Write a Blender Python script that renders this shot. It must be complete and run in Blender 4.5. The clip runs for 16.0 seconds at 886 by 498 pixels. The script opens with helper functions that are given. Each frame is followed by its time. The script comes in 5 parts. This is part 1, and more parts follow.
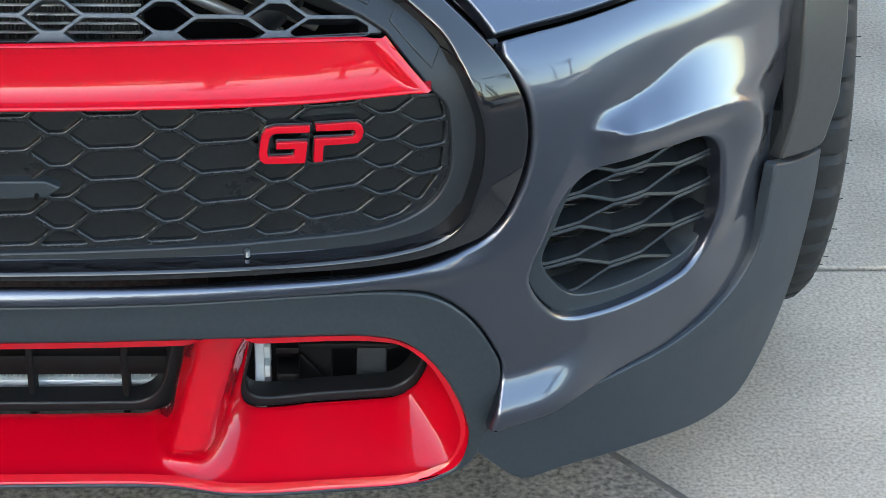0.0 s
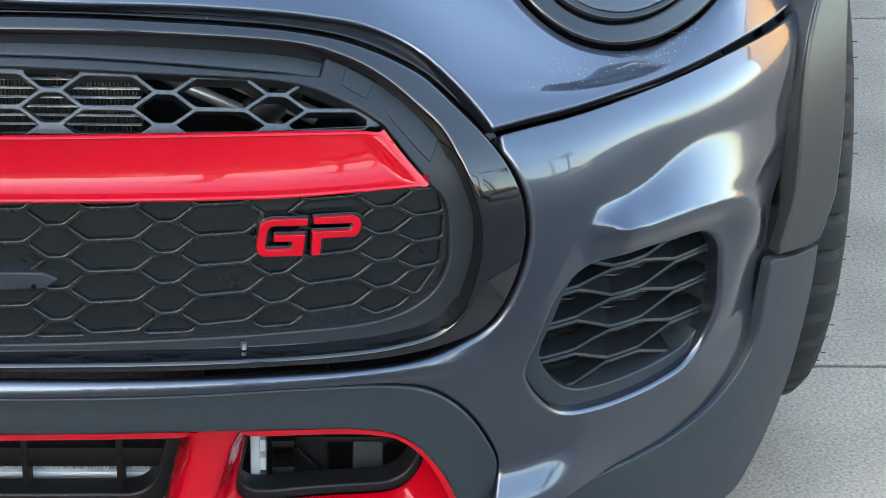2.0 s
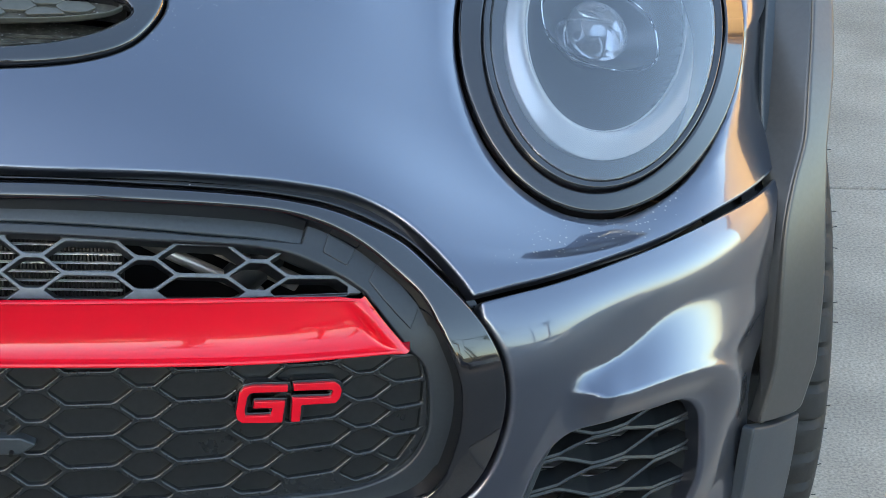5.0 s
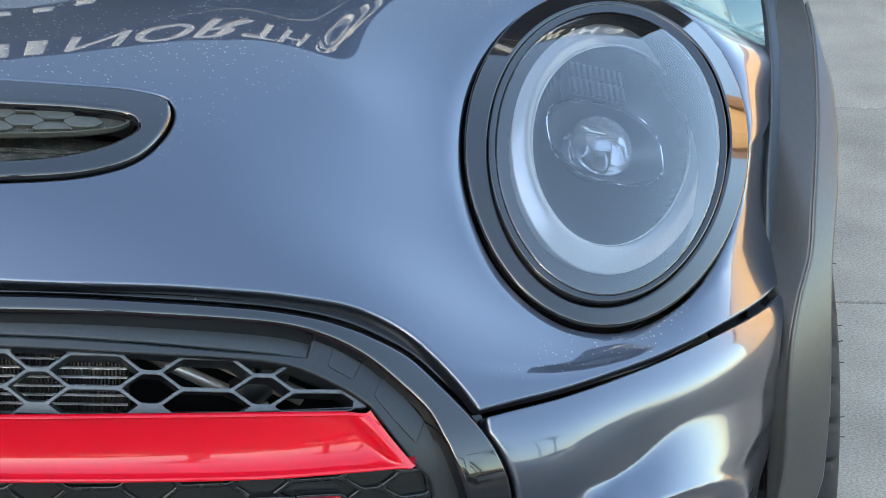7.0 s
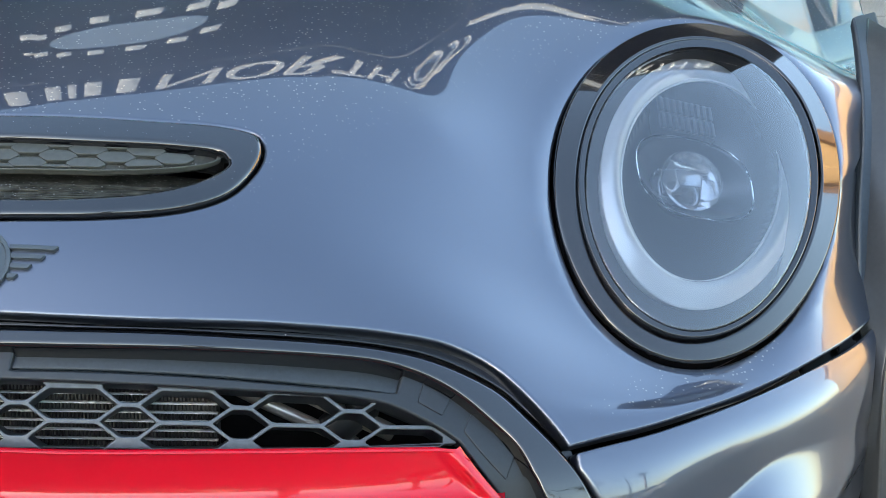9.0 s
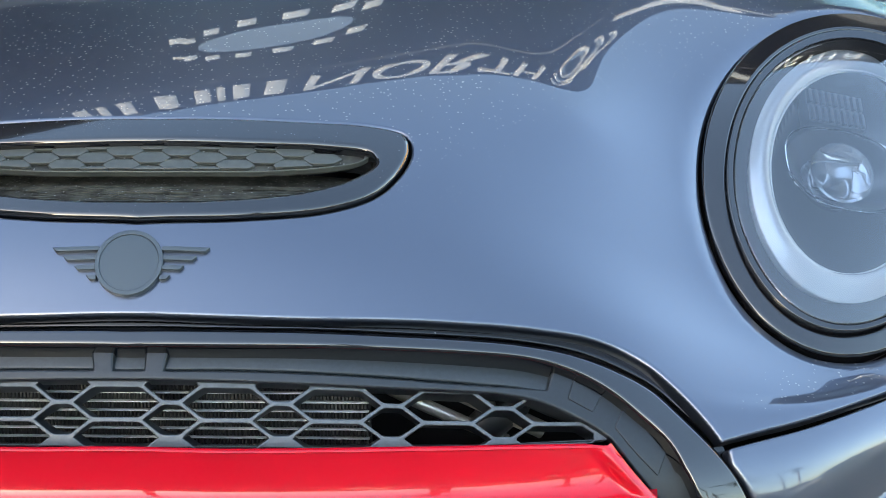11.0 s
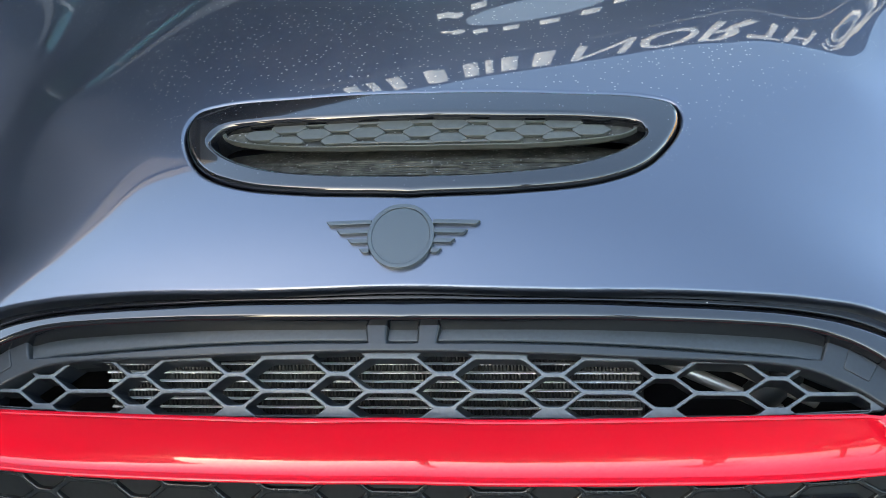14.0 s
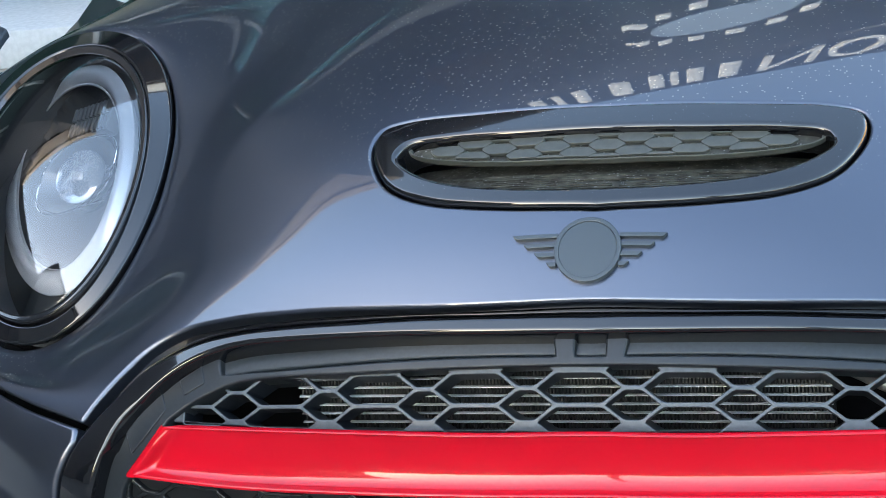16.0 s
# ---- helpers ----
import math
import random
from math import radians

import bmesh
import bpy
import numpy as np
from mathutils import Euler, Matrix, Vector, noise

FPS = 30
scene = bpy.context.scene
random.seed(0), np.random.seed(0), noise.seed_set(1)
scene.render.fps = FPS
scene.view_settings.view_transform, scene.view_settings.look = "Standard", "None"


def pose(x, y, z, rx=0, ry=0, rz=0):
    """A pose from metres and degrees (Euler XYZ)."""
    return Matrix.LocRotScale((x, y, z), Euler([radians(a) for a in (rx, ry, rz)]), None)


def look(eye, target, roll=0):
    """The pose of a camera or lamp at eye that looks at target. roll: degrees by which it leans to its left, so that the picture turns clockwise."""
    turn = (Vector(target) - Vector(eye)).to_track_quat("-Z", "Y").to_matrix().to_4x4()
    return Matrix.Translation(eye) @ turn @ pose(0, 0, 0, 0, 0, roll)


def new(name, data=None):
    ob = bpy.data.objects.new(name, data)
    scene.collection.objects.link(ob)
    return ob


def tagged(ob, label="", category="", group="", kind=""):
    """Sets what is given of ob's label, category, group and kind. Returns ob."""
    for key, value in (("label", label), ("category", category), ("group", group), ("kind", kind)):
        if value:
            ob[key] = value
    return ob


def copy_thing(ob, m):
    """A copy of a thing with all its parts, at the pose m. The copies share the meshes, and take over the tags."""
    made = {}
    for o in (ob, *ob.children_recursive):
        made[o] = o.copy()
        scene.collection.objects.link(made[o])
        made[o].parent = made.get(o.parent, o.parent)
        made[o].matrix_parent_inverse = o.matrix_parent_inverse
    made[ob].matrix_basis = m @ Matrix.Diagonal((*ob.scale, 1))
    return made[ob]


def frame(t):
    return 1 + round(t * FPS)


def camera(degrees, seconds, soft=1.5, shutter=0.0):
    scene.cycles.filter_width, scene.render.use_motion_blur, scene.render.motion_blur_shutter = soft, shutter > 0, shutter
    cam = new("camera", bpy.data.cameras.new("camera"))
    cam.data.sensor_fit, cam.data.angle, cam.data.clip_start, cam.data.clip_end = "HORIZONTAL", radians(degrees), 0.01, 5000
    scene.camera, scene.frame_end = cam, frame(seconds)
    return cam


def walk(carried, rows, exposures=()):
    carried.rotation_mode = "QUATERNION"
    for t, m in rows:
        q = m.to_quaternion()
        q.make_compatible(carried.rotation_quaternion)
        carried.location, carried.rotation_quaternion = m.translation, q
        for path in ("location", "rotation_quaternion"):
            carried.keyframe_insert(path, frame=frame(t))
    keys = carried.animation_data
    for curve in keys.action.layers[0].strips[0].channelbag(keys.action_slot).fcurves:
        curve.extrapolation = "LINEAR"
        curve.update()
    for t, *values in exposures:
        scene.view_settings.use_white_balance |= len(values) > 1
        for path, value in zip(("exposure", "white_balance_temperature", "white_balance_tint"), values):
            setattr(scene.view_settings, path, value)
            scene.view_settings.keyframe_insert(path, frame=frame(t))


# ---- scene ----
cam = camera(23.19, 16.0, soft=0.5)
PATH = [
    (0.0, 58.94, -1.11, -2.02),
    (0.5, 59.66, -1.12, -1.98),
    (1.0, 60.29, -1.23, -1.95),
    (1.5, 60.85, -1.36, -1.87),
    (2.0, 61.42, -1.45, -1.91),
    (2.5, 62.02, -1.53, -1.99),
    (3.0, 62.68, -1.63, -2.06),
    (3.5, 63.45, -1.67, -2.15),
    (4.0, 64.27, -1.77, -2.22),
    (4.5, 65.08, -1.83, -2.23),
    (5.0, 65.86, -1.92, -2.25),
    (7.5, 69.44, -1.85, -1.95),
    (8.0, 69.74, -1.67, -1.40),
    (10.5, 69.81, 0.57, 2.55),
    (11.0, 69.71, 1.14, 3.50),
    (11.5, 69.55, 1.71, 4.53),
    (12.0, 69.32, 2.26, 5.49),
    (12.5, 69.09, 2.66, 6.40),
    (13.0, 69.03, 3.08, 7.42),
    (13.5, 69.10, 3.64, 8.65),
    (14.0, 69.25, 4.34, 9.95),
    (14.5, 69.49, 5.01, 11.24),
    (15.0, 69.72, 5.72, 12.45),
    (15.5, 69.90, 6.31, 13.51),
    (16.0, 70.05, 6.73, 14.37),
]
EYE = (0.362, -1.496, 1.417)
EXPOSURES = [(0.0, 3.35, 7400.0, 8.0), (7.5, 3.26, 7400.0, 8.0), (11.0, 3.45, 7400.0, 8.0), (14.5, 3.58, 7400.0, 8.0), (16.0, 3.48, 7400.0, 8.0)]
walk(cam, [(t, pose(*EYE, rx, ry, rz)) for t, rx, ry, rz in PATH], EXPOSURES)

# ---- daylight: clear sky, low sun across the road ----
world = bpy.data.worlds.new("world")
scene.world = world
world.use_nodes = True
SUN_UP = 17.0
wn = world.node_tree.nodes
sky = wn.new("ShaderNodeTexSky")
sky.sky_type, sky.sun_disc = "NISHITA", False
sky.sun_elevation, sky.sun_rotation = radians(SUN_UP), radians(-131.3)
sky.air_density, sky.dust_density, sky.ozone_density = 1.0, 1.5, 1.5
world.node_tree.links.new(sky.outputs["Color"], wn["Background"].inputs["Color"])
wn["Background"].inputs["Strength"].default_value = 0.15
sun = new("sun", bpy.data.lights.new("sun", "SUN"))
sun.data.energy, sun.data.angle, sun.data.color = 2.2, radians(0.53), (1.0, 0.83, 0.62)
sun.matrix_world = look((-7.5, -6.6, 3.05), (0, 0, 0))

# ---- the shape of the car's nose: a skin over (x, s), s running up the middle line ----
def spline(knots, values):
    """A natural cubic spline through the knots, as a function."""
    k, v = np.array(knots, float), np.array(values, float)
    n, h = len(k), np.diff(np.array(knots, float))
    a, b = np.eye(n), np.zeros(n)
    for i in range(1, n - 1):
        a[i, i - 1], a[i, i], a[i, i + 1] = h[i - 1], 2 * (h[i - 1] + h[i]), h[i]
        b[i] = 6 * ((v[i + 1] - v[i]) / h[i] - (v[i] - v[i - 1]) / h[i - 1])
    m = np.linalg.solve(a, b)

    def at(q):
        q = np.asarray(q, float)
        i = np.clip(np.searchsorted(k, q) - 1, 0, n - 2)
        t, g = q - k[i], h[i]
        return v[i] + t * ((v[i + 1] - v[i]) / g - g * (2 * m[i] + m[i + 1]) / 6) + t * t * m[i] / 2 + t ** 3 * (m[i + 1] - m[i]) / (6 * g)
    return at


MID_S = (0.10, 0.25, 0.45, 0.60, 0.70, 0.782, 0.847, 0.993, 1.169, 1.372, 1.756)
mid_y = spline(MID_S, (0.050, 0.012, 0.000, 0.008, 0.030, 0.078, 0.124, 0.248, 0.418, 0.620, 1.000))
mid_z = spline(MID_S, (0.10, 0.25, 0.45, 0.60, 0.697, 0.764, 0.812, 0.882, 0.932, 0.972, 1.025))


def step(a, b, q):
    t = np.clip((q - a) / (b - a), 0, 1)
    return t * t * t * (t * (6 * t - 15) + 10)


lift_of = spline((0, 0.1, 0.2, 0.3, 0.4, 0.5, 0.62, 0.9), (0, 0.009, 0.0372, 0.0708, 0.101, 0.110, 0.1125, 0.1125))


def plain_skin(x, s):
    """The nose without the swell of its wings."""
    x, s = np.asarray(x, float), np.asarray(s, float)
    a = np.abs(x)
    plan = 0.173 * a ** 2 + 0.477 * a ** 4
    roll = 0.22 * (a / 0.86) ** 18 * (1 - 0.75 * step(1.05, 1.35, s)) + 10.0 * np.maximum(a - 0.70, 0) ** 2 * step(0.74, 0.86, s) * (1 - step(1.02, 1.25, s))
    back = 1 - 0.647 * step(0.80, 1.15, s)
    t = np.clip((s - 0.42) / 0.53, 0, 1)
    drop = t * t * (3 - 2 * t) * 0.50 * a ** 2 / (1 + (a / 0.52) ** 6) ** 0.333
    q = np.maximum(s - 0.86, 0)
    drop = drop - lift_of(np.minimum(a, 0.9)) * np.where(q < 0.1, q * q / 0.2, q - 0.05)
    z = mid_z(s) - drop
    upright = -0.013 * step(0.0, 0.075, 0.668 - z) * step(0.50, 0.66, a) * step(0.34, 0.50, s)
    return np.stack([x, mid_y(s) + plan * back + roll - upright, z], -1)


# the headlamp's own plane: its middle, its axes across and upwards, and the way it faces
LAMP_C = np.array((0.6062, 0.4061, 0.7919))
LAMP_N = np.array((0.2447, -0.5248, 0.8153))
LAMP_N = LAMP_N / np.linalg.norm(LAMP_N)
LAMP_U = np.cross([0.0, 0.0, 1.0], LAMP_N)
LAMP_U = LAMP_U / np.linalg.norm(LAMP_U)
LAMP_V = np.cross(LAMP_N, LAMP_U)
LAMP_A, LAMP_B = np.array((0.1384, 0.0748, 0.0066)), np.array((-0.0141, 0.1631, 0.1092))
LAMP_BEND = 0.0080


def lamp_rim(turn, size=1.0):
    """A point of the lamp's outer rim; turn in radians."""
    c, d = np.cos(turn)[..., None], np.sin(turn)[..., None]
    return LAMP_C + size * (c * LAMP_A + d * LAMP_B) + LAMP_N * (size ** 2 * LAMP_BEND * np.cos(2 * turn))[..., None]


def wing_swell():
    """What must be added to the plain nose's height for it to pass through the lamp's rim and the wing behind it."""
    want = list(lamp_rim(np.linspace(0, 2 * math.pi, 16, endpoint=False)) - LAMP_N * 0.002)
    want += [np.array(q) for q in ((0.785, 0.540, 0.775), (0.66, 0.76, 0.880), (0.76, 0.80, 0.805), (0.78, 1.00, 0.80), (0.62, 1.0, 0.905))]
    rows = []
    line = np.linspace(0.72, 1.75, 1400)
    for p in want:
        q = plain_skin(np.full(len(line), p[0]), line)
        i = int(np.argmin(np.abs(q[:, 1] - p[1])))
        rows.append((p[0], line[i], p[2] - q[i, 2]))
    for u in (0.26, 0.18):
        rows += [(u, v, 0.0) for v in (0.80, 0.87, 0.95, 1.03, 1.11, 1.2, 1.3, 1.45, 1.6)]
    rows += [(0.36, v, -0.003) for v in (1.08, 1.14, 1.21, 1.30)]
    rows += [(u, v, 0.0) for u, v in ((0.33, 0.816), (0.376, 0.8154), (0.413, 0.801), (0.44, 0.7757), (0.463, 0.7445), (0.484, 0.7238), (0.54, 0.7394), (0.602, 0.7551), (0.6575, 0.766), (0.705, 0.7735), (0.7525, 0.7729), (0.784, 0.7714))]
    k = np.array(rows)

    def kernel(r2):
        return r2 * np.log(np.maximum(r2, 1e-12))
    d2 = ((k[:, None, :2] - k[None, :, :2]) ** 2).sum(-1)
    n = len(k)
    m = np.zeros((n + 3, n + 3))
    m[:n, :n] = kernel(d2) + 2e-5 * np.eye(n)
    m[:n, n:] = np.concatenate([np.ones((n, 1)), k[:, :2]], 1)
    m[n:, :n] = m[:n, n:].T
    w = np.linalg.solve(m, np.concatenate([k[:, 2], np.zeros(3)]))

    def at(a, s):
        q = np.stack([np.ravel(np.clip(a, 0.18, 0.80)), np.ravel(np.clip(s, 0.72, 1.6))], 1)
        out = w[n] + q @ w[n + 1:]
        for i in range(0, len(q), 4000):
            out[i:i + 4000] += kernel(((q[i:i + 4000, None] - k[None, :, :2]) ** 2).sum(-1)) @ w[:n]
        return out.reshape(np.shape(a)) * step(0.20, 0.30, a) * step(0.735, 0.79, s)
    return at


swell = wing_swell()


def skin(x, s):
    """The point of the nose over x and s, before its ledges."""
    x, s = np.asarray(x, float), np.asarray(s, float)
    p = plain_skin(x, s)
    up = swell(np.abs(x) + 0 * s, s + 0 * x)
    return p + np.stack([0 * up, 0 * up, up], -1)


def blade_skin(x, s):
    """The upright face of the splitter's corner blade."""
    x, s = np.asarray(x, float), np.asarray(s, float)
    a = np.abs(x)
    y = 0.004 + 0.173 * a ** 2 + 0.45 * a ** 4 + 0.16 * (a / 0.92) ** 16 + 0.10 * np.maximum(0.30 - s, 0) ** 1.0 + 0.35 * np.maximum(s - 0.36, 0) ** 2
    return np.stack([x, y, s], -1)


def arch_skin(x, s):
    """The wheel-arch cladding: s runs up its front and back over the wheel."""
    x, s = np.asarray(x, float), np.asarray(s, float)
    a = np.abs(x)
    turn = 1.75 * (s - 0.42)
    y = 0.690 - 0.405 * np.cos(turn) + 0.80 * (a - 0.77) + 1.2 * np.maximum(a - 0.77, 0) ** 2
    z = 0.420 + 0.450 * np.sin(turn)
    return np.stack([x + 0 * s, y, z], -1)

# ---- materials ----
def mat(name, color, rough=0.5, metal=0.0, coat=0.0, spec=0.5, grain=0.0, grain_size=60.0, bump=0.0, bump_size=300.0, blotch=0.0, blotch_size=6.0, emit=0.0, transmission=0.0, ior=1.45, rough_var=0.0):
    m = bpy.data.materials.new(name)
    m.use_nodes = True
    nt = m.node_tree
    b = nt.nodes["Principled BSDF"]
    b.inputs["Base Color"].default_value = (*color, 1)
    b.inputs["Roughness"].default_value = rough
    b.inputs["Metallic"].default_value = metal
    b.inputs["Coat Weight"].default_value = coat
    b.inputs["Coat Roughness"].default_value = 0.015
    b.inputs["Coat IOR"].default_value = 1.6
    b.inputs["Specular IOR Level"].default_value = spec
    b.inputs["Transmission Weight"].default_value = transmission
    b.inputs["IOR"].default_value = ior
    if emit:
        b.inputs["Emission Color"].default_value = (*color, 1)
        b.inputs["Emission Strength"].default_value = emit
    tc = nt.nodes.new("ShaderNodeTexCoord")
    last = None
    for amount, size, detail in ((grain, grain_size, 6), (blotch, blotch_size, 4)):
        if not amount:
            continue
        n = nt.nodes.new("ShaderNodeTexNoise")
        n.inputs["Scale"].default_value, n.inputs["Detail"].default_value = size, detail
        nt.links.new(tc.outputs["Object"], n.inputs["Vector"])
        r = nt.nodes.new("ShaderNodeMapRange")
        r.inputs["From Min"].default_value, r.inputs["From Max"].default_value = 0.3, 0.7
        r.inputs["To Min"].default_value, r.inputs["To Max"].default_value = 1 - amount, 1 + amount
        nt.links.new(n.outputs["Fac"], r.inputs["Value"])
        mix = nt.nodes.new("ShaderNodeMix")
        mix.data_type, mix.blend_type = "RGBA", "MULTIPLY"
        mix.inputs["Factor"].default_value = 1.0
        if last is None:
            mix.inputs["A"].default_value = (*color, 1)
        else:
            nt.links.new(last, mix.inputs["A"])
        nt.links.new(r.outputs["Result"], mix.inputs["B"])
        last = mix.outputs["Result"]
    if last is not None:
        nt.links.new(last, b.inputs["Base Color"])
    if rough_var:
        n = nt.nodes.new("ShaderNodeTexNoise")
        n.inputs["Scale"].default_value, n.inputs["Detail"].default_value = 25, 5
        nt.links.new(tc.outputs["Object"], n.inputs["Vector"])
        r = nt.nodes.new("ShaderNodeMapRange")
        r.inputs["To Min"].default_value, r.inputs["To Max"].default_value = max(rough - rough_var, 0.02), rough + rough_var
        nt.links.new(n.outputs["Fac"], r.inputs["Value"])
        nt.links.new(r.outputs["Result"], b.inputs["Roughness"])
    if bump:
        n = nt.nodes.new("ShaderNodeTexNoise")
        n.inputs["Scale"].default_value, n.inputs["Detail"].default_value = bump_size, 4
        nt.links.new(tc.outputs["Object"], n.inputs["Vector"])
        bp = nt.nodes.new("ShaderNodeBump")
        bp.inputs["Strength"].default_value, bp.inputs["Distance"].default_value = bump, 0.001
        nt.links.new(n.outputs["Fac"], bp.inputs["Height"])
        nt.links.new(bp.outputs["Normal"], b.inputs["Normal"])
    return m


def dusted(m, amount, least=0.05, few=0.45, scale=260, steep=0.3):
    """Lets specks of dust settle on a material."""
    nt = m.node_tree
    b = nt.nodes["Principled BSDF"]
    tc = nt.nodes.new("ShaderNodeTexCoord")
    v = nt.nodes.new("ShaderNodeTexVoronoi")
    v.inputs["Scale"].default_value = scale
    nt.links.new(tc.outputs["Object"], v.inputs["Vector"])
    n = nt.nodes.new("ShaderNodeTexNoise")
    n.inputs["Scale"].default_value, n.inputs["Detail"].default_value = 3, 3
    nt.links.new(tc.outputs["Object"], n.inputs["Vector"])
    size = nt.nodes.new("ShaderNodeMapRange")
    size.inputs["From Min"].default_value, size.inputs["From Max"].default_value = 0.25, 0.75
    size.inputs["To Min"].default_value, size.inputs["To Max"].default_value = least, amount
    nt.links.new(n.outputs["Fac"], size.inputs["Value"])
    # dust lies thicker the more level the surface is
    geo = nt.nodes.new("ShaderNodeNewGeometry")
    axes = nt.nodes.new("ShaderNodeSeparateXYZ")
    nt.links.new(geo.outputs["Normal"], axes.inputs[0])
    level = nt.nodes.new("ShaderNodeMapRange")
    level.inputs["From Min"].default_value, level.inputs["From Max"].default_value = steep, 0.93
    nt.links.new(axes.outputs["Z"], level.inputs["Value"])
    lying = nt.nodes.new("ShaderNodeMath")
    lying.operation = "MULTIPLY"
    nt.links.new(size.outputs["Result"], lying.inputs[0])
    nt.links.new(level.outputs["Result"], lying.inputs[1])
    less = nt.nodes.new("ShaderNodeMath")
    less.operation = "LESS_THAN"
    nt.links.new(v.outputs["Distance"], less.inputs[0])
    nt.links.new(lying.outputs[0], less.inputs[1])
    pick = nt.nodes.new("ShaderNodeMath")
    pick.operation = "GREATER_THAN"
    pick.inputs[1].default_value = few
    nt.links.new(v.outputs["Color"], pick.inputs[0])
    both = nt.nodes.new("ShaderNodeMath")
    both.operation = "MULTIPLY"
    nt.links.new(less.outputs[0], both.inputs[0])
    nt.links.new(pick.outputs[0], both.inputs[1])
    dust = nt.nodes.new("ShaderNodeBsdfDiffuse")
    dust.inputs["Color"].default_value = (0.23, 0.23, 0.225, 1)
    mix = nt.nodes.new("ShaderNodeMixShader")
    half = nt.nodes.new("ShaderNodeMath")
    half.operation = "MULTIPLY"
    half.inputs[1].default_value = 0.7
    nt.links.new(both.outputs[0], half.inputs[0])
    nt.links.new(half.outputs[0], mix.inputs["Fac"])
    nt.links.new(b.outputs[0], mix.inputs[1])
    nt.links.new(dust.outputs[0], mix.inputs[2])
    nt.links.new(mix.outputs[0], nt.nodes["Material Output"].inputs["Surface"])
    return m


def car_paint(name, color):
    """Metallic car paint under clear lacquer."""
    return mat(name, color, rough=0.32, metal=0.90, coat=1.0, blotch=0.03, blotch_size=3)


PAINT = dusted(car_paint("slate_blue_metallic_paint", (0.074, 0.084, 0.110)), 0.27, 0.18, 0.50, 230, 0.80)
CLEANPAINT = car_paint("slate_blue_bumper_paint", (0.070, 0.080, 0.106))
RED = mat("red_gloss_paint", (0.47, 0.0010, 0.010), rough=0.25, spec=0.15, coat=0.6, blotch=0.05, blotch_size=8)
GLOSS = mat("black_gloss_plastic", (0.006, 0.006, 0.007), rough=0.07, coat=0.6, rough_var=0.03)
SATIN = mat("satin_grey_plastic", (0.022, 0.027, 0.031), rough=0.36, spec=0.42, grain=0.15, grain_size=300, bump=0.06, bump_size=900, rough_var=0.06)
BLADE = mat("satin_blue_grey_plastic", (0.021, 0.027, 0.033), rough=0.42, grain=0.12, grain_size=250, bump=0.05, bump_size=900, rough_var=0.05)
RIBBLACK = mat("honeycomb_rib_plastic", (0.010, 0.0115, 0.0125), rough=0.24, spec=0.5, grain=0.15, grain_size=200)
FRAMEBLACK = mat("dark_frame_plastic", (0.017, 0.020, 0.023), rough=0.34, spec=0.4, grain=0.1, grain_size=300, bump=0.05, bump_size=800, rough_var=0.05)
MESHGREY = mat("mesh_grey_plastic", (0.062, 0.070, 0.076), rough=0.36, grain=0.15, grain_size=200, bump=0.06, bump_size=700, rough_var=0.06)
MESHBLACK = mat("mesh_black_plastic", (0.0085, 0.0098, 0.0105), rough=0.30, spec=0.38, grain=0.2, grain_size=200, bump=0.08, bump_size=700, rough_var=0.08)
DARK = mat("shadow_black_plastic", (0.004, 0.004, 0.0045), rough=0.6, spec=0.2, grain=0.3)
RUBBER = mat("tyre_rubber", (0.011, 0.011, 0.011), rough=0.72, grain=0.25, grain_size=90, bump=0.3, bump_size=250)
ALLOY = mat("brushed_aluminium", (0.55, 0.56, 0.57), rough=0.32, metal=1.0, grain=0.1)
PALEALU = mat("dull_pale_aluminium", (0.60, 0.62, 0.64), rough=0.45, metal=0.2, grain=0.1)
CHROME = mat("bright_chrome", (0.80, 0.82, 0.85), rough=0.08, metal=1.0)


# ---- mesh tools ----
def link(name, mesh, material, parent=None, label=""):
    ob = new(name, mesh)
    ob.data.materials.append(material)
    if parent is not None:
        ob.parent = parent
    return tagged(ob, label)


def part(name, bm, material, parent, label="", smooth=True):
    """A bmesh as one mesh object under a thing or under a part."""
    me = bpy.data.meshes.new(name)
    bmesh.ops.recalc_face_normals(bm, faces=bm.faces)
    bm.to_mesh(me)
    bm.free()
    if smooth:
        me.polygons.foreach_set("use_smooth", [True] * len(me.polygons))
        me.set_sharp_from_angle(angle=radians(35))
    return link(name, me, material, parent, label)


def thing(name, label, category, group="", kind="", at=(0, 0, 0)):
    ob = new(name)
    ob.location = at
    return tagged(ob, label, category, group, kind)


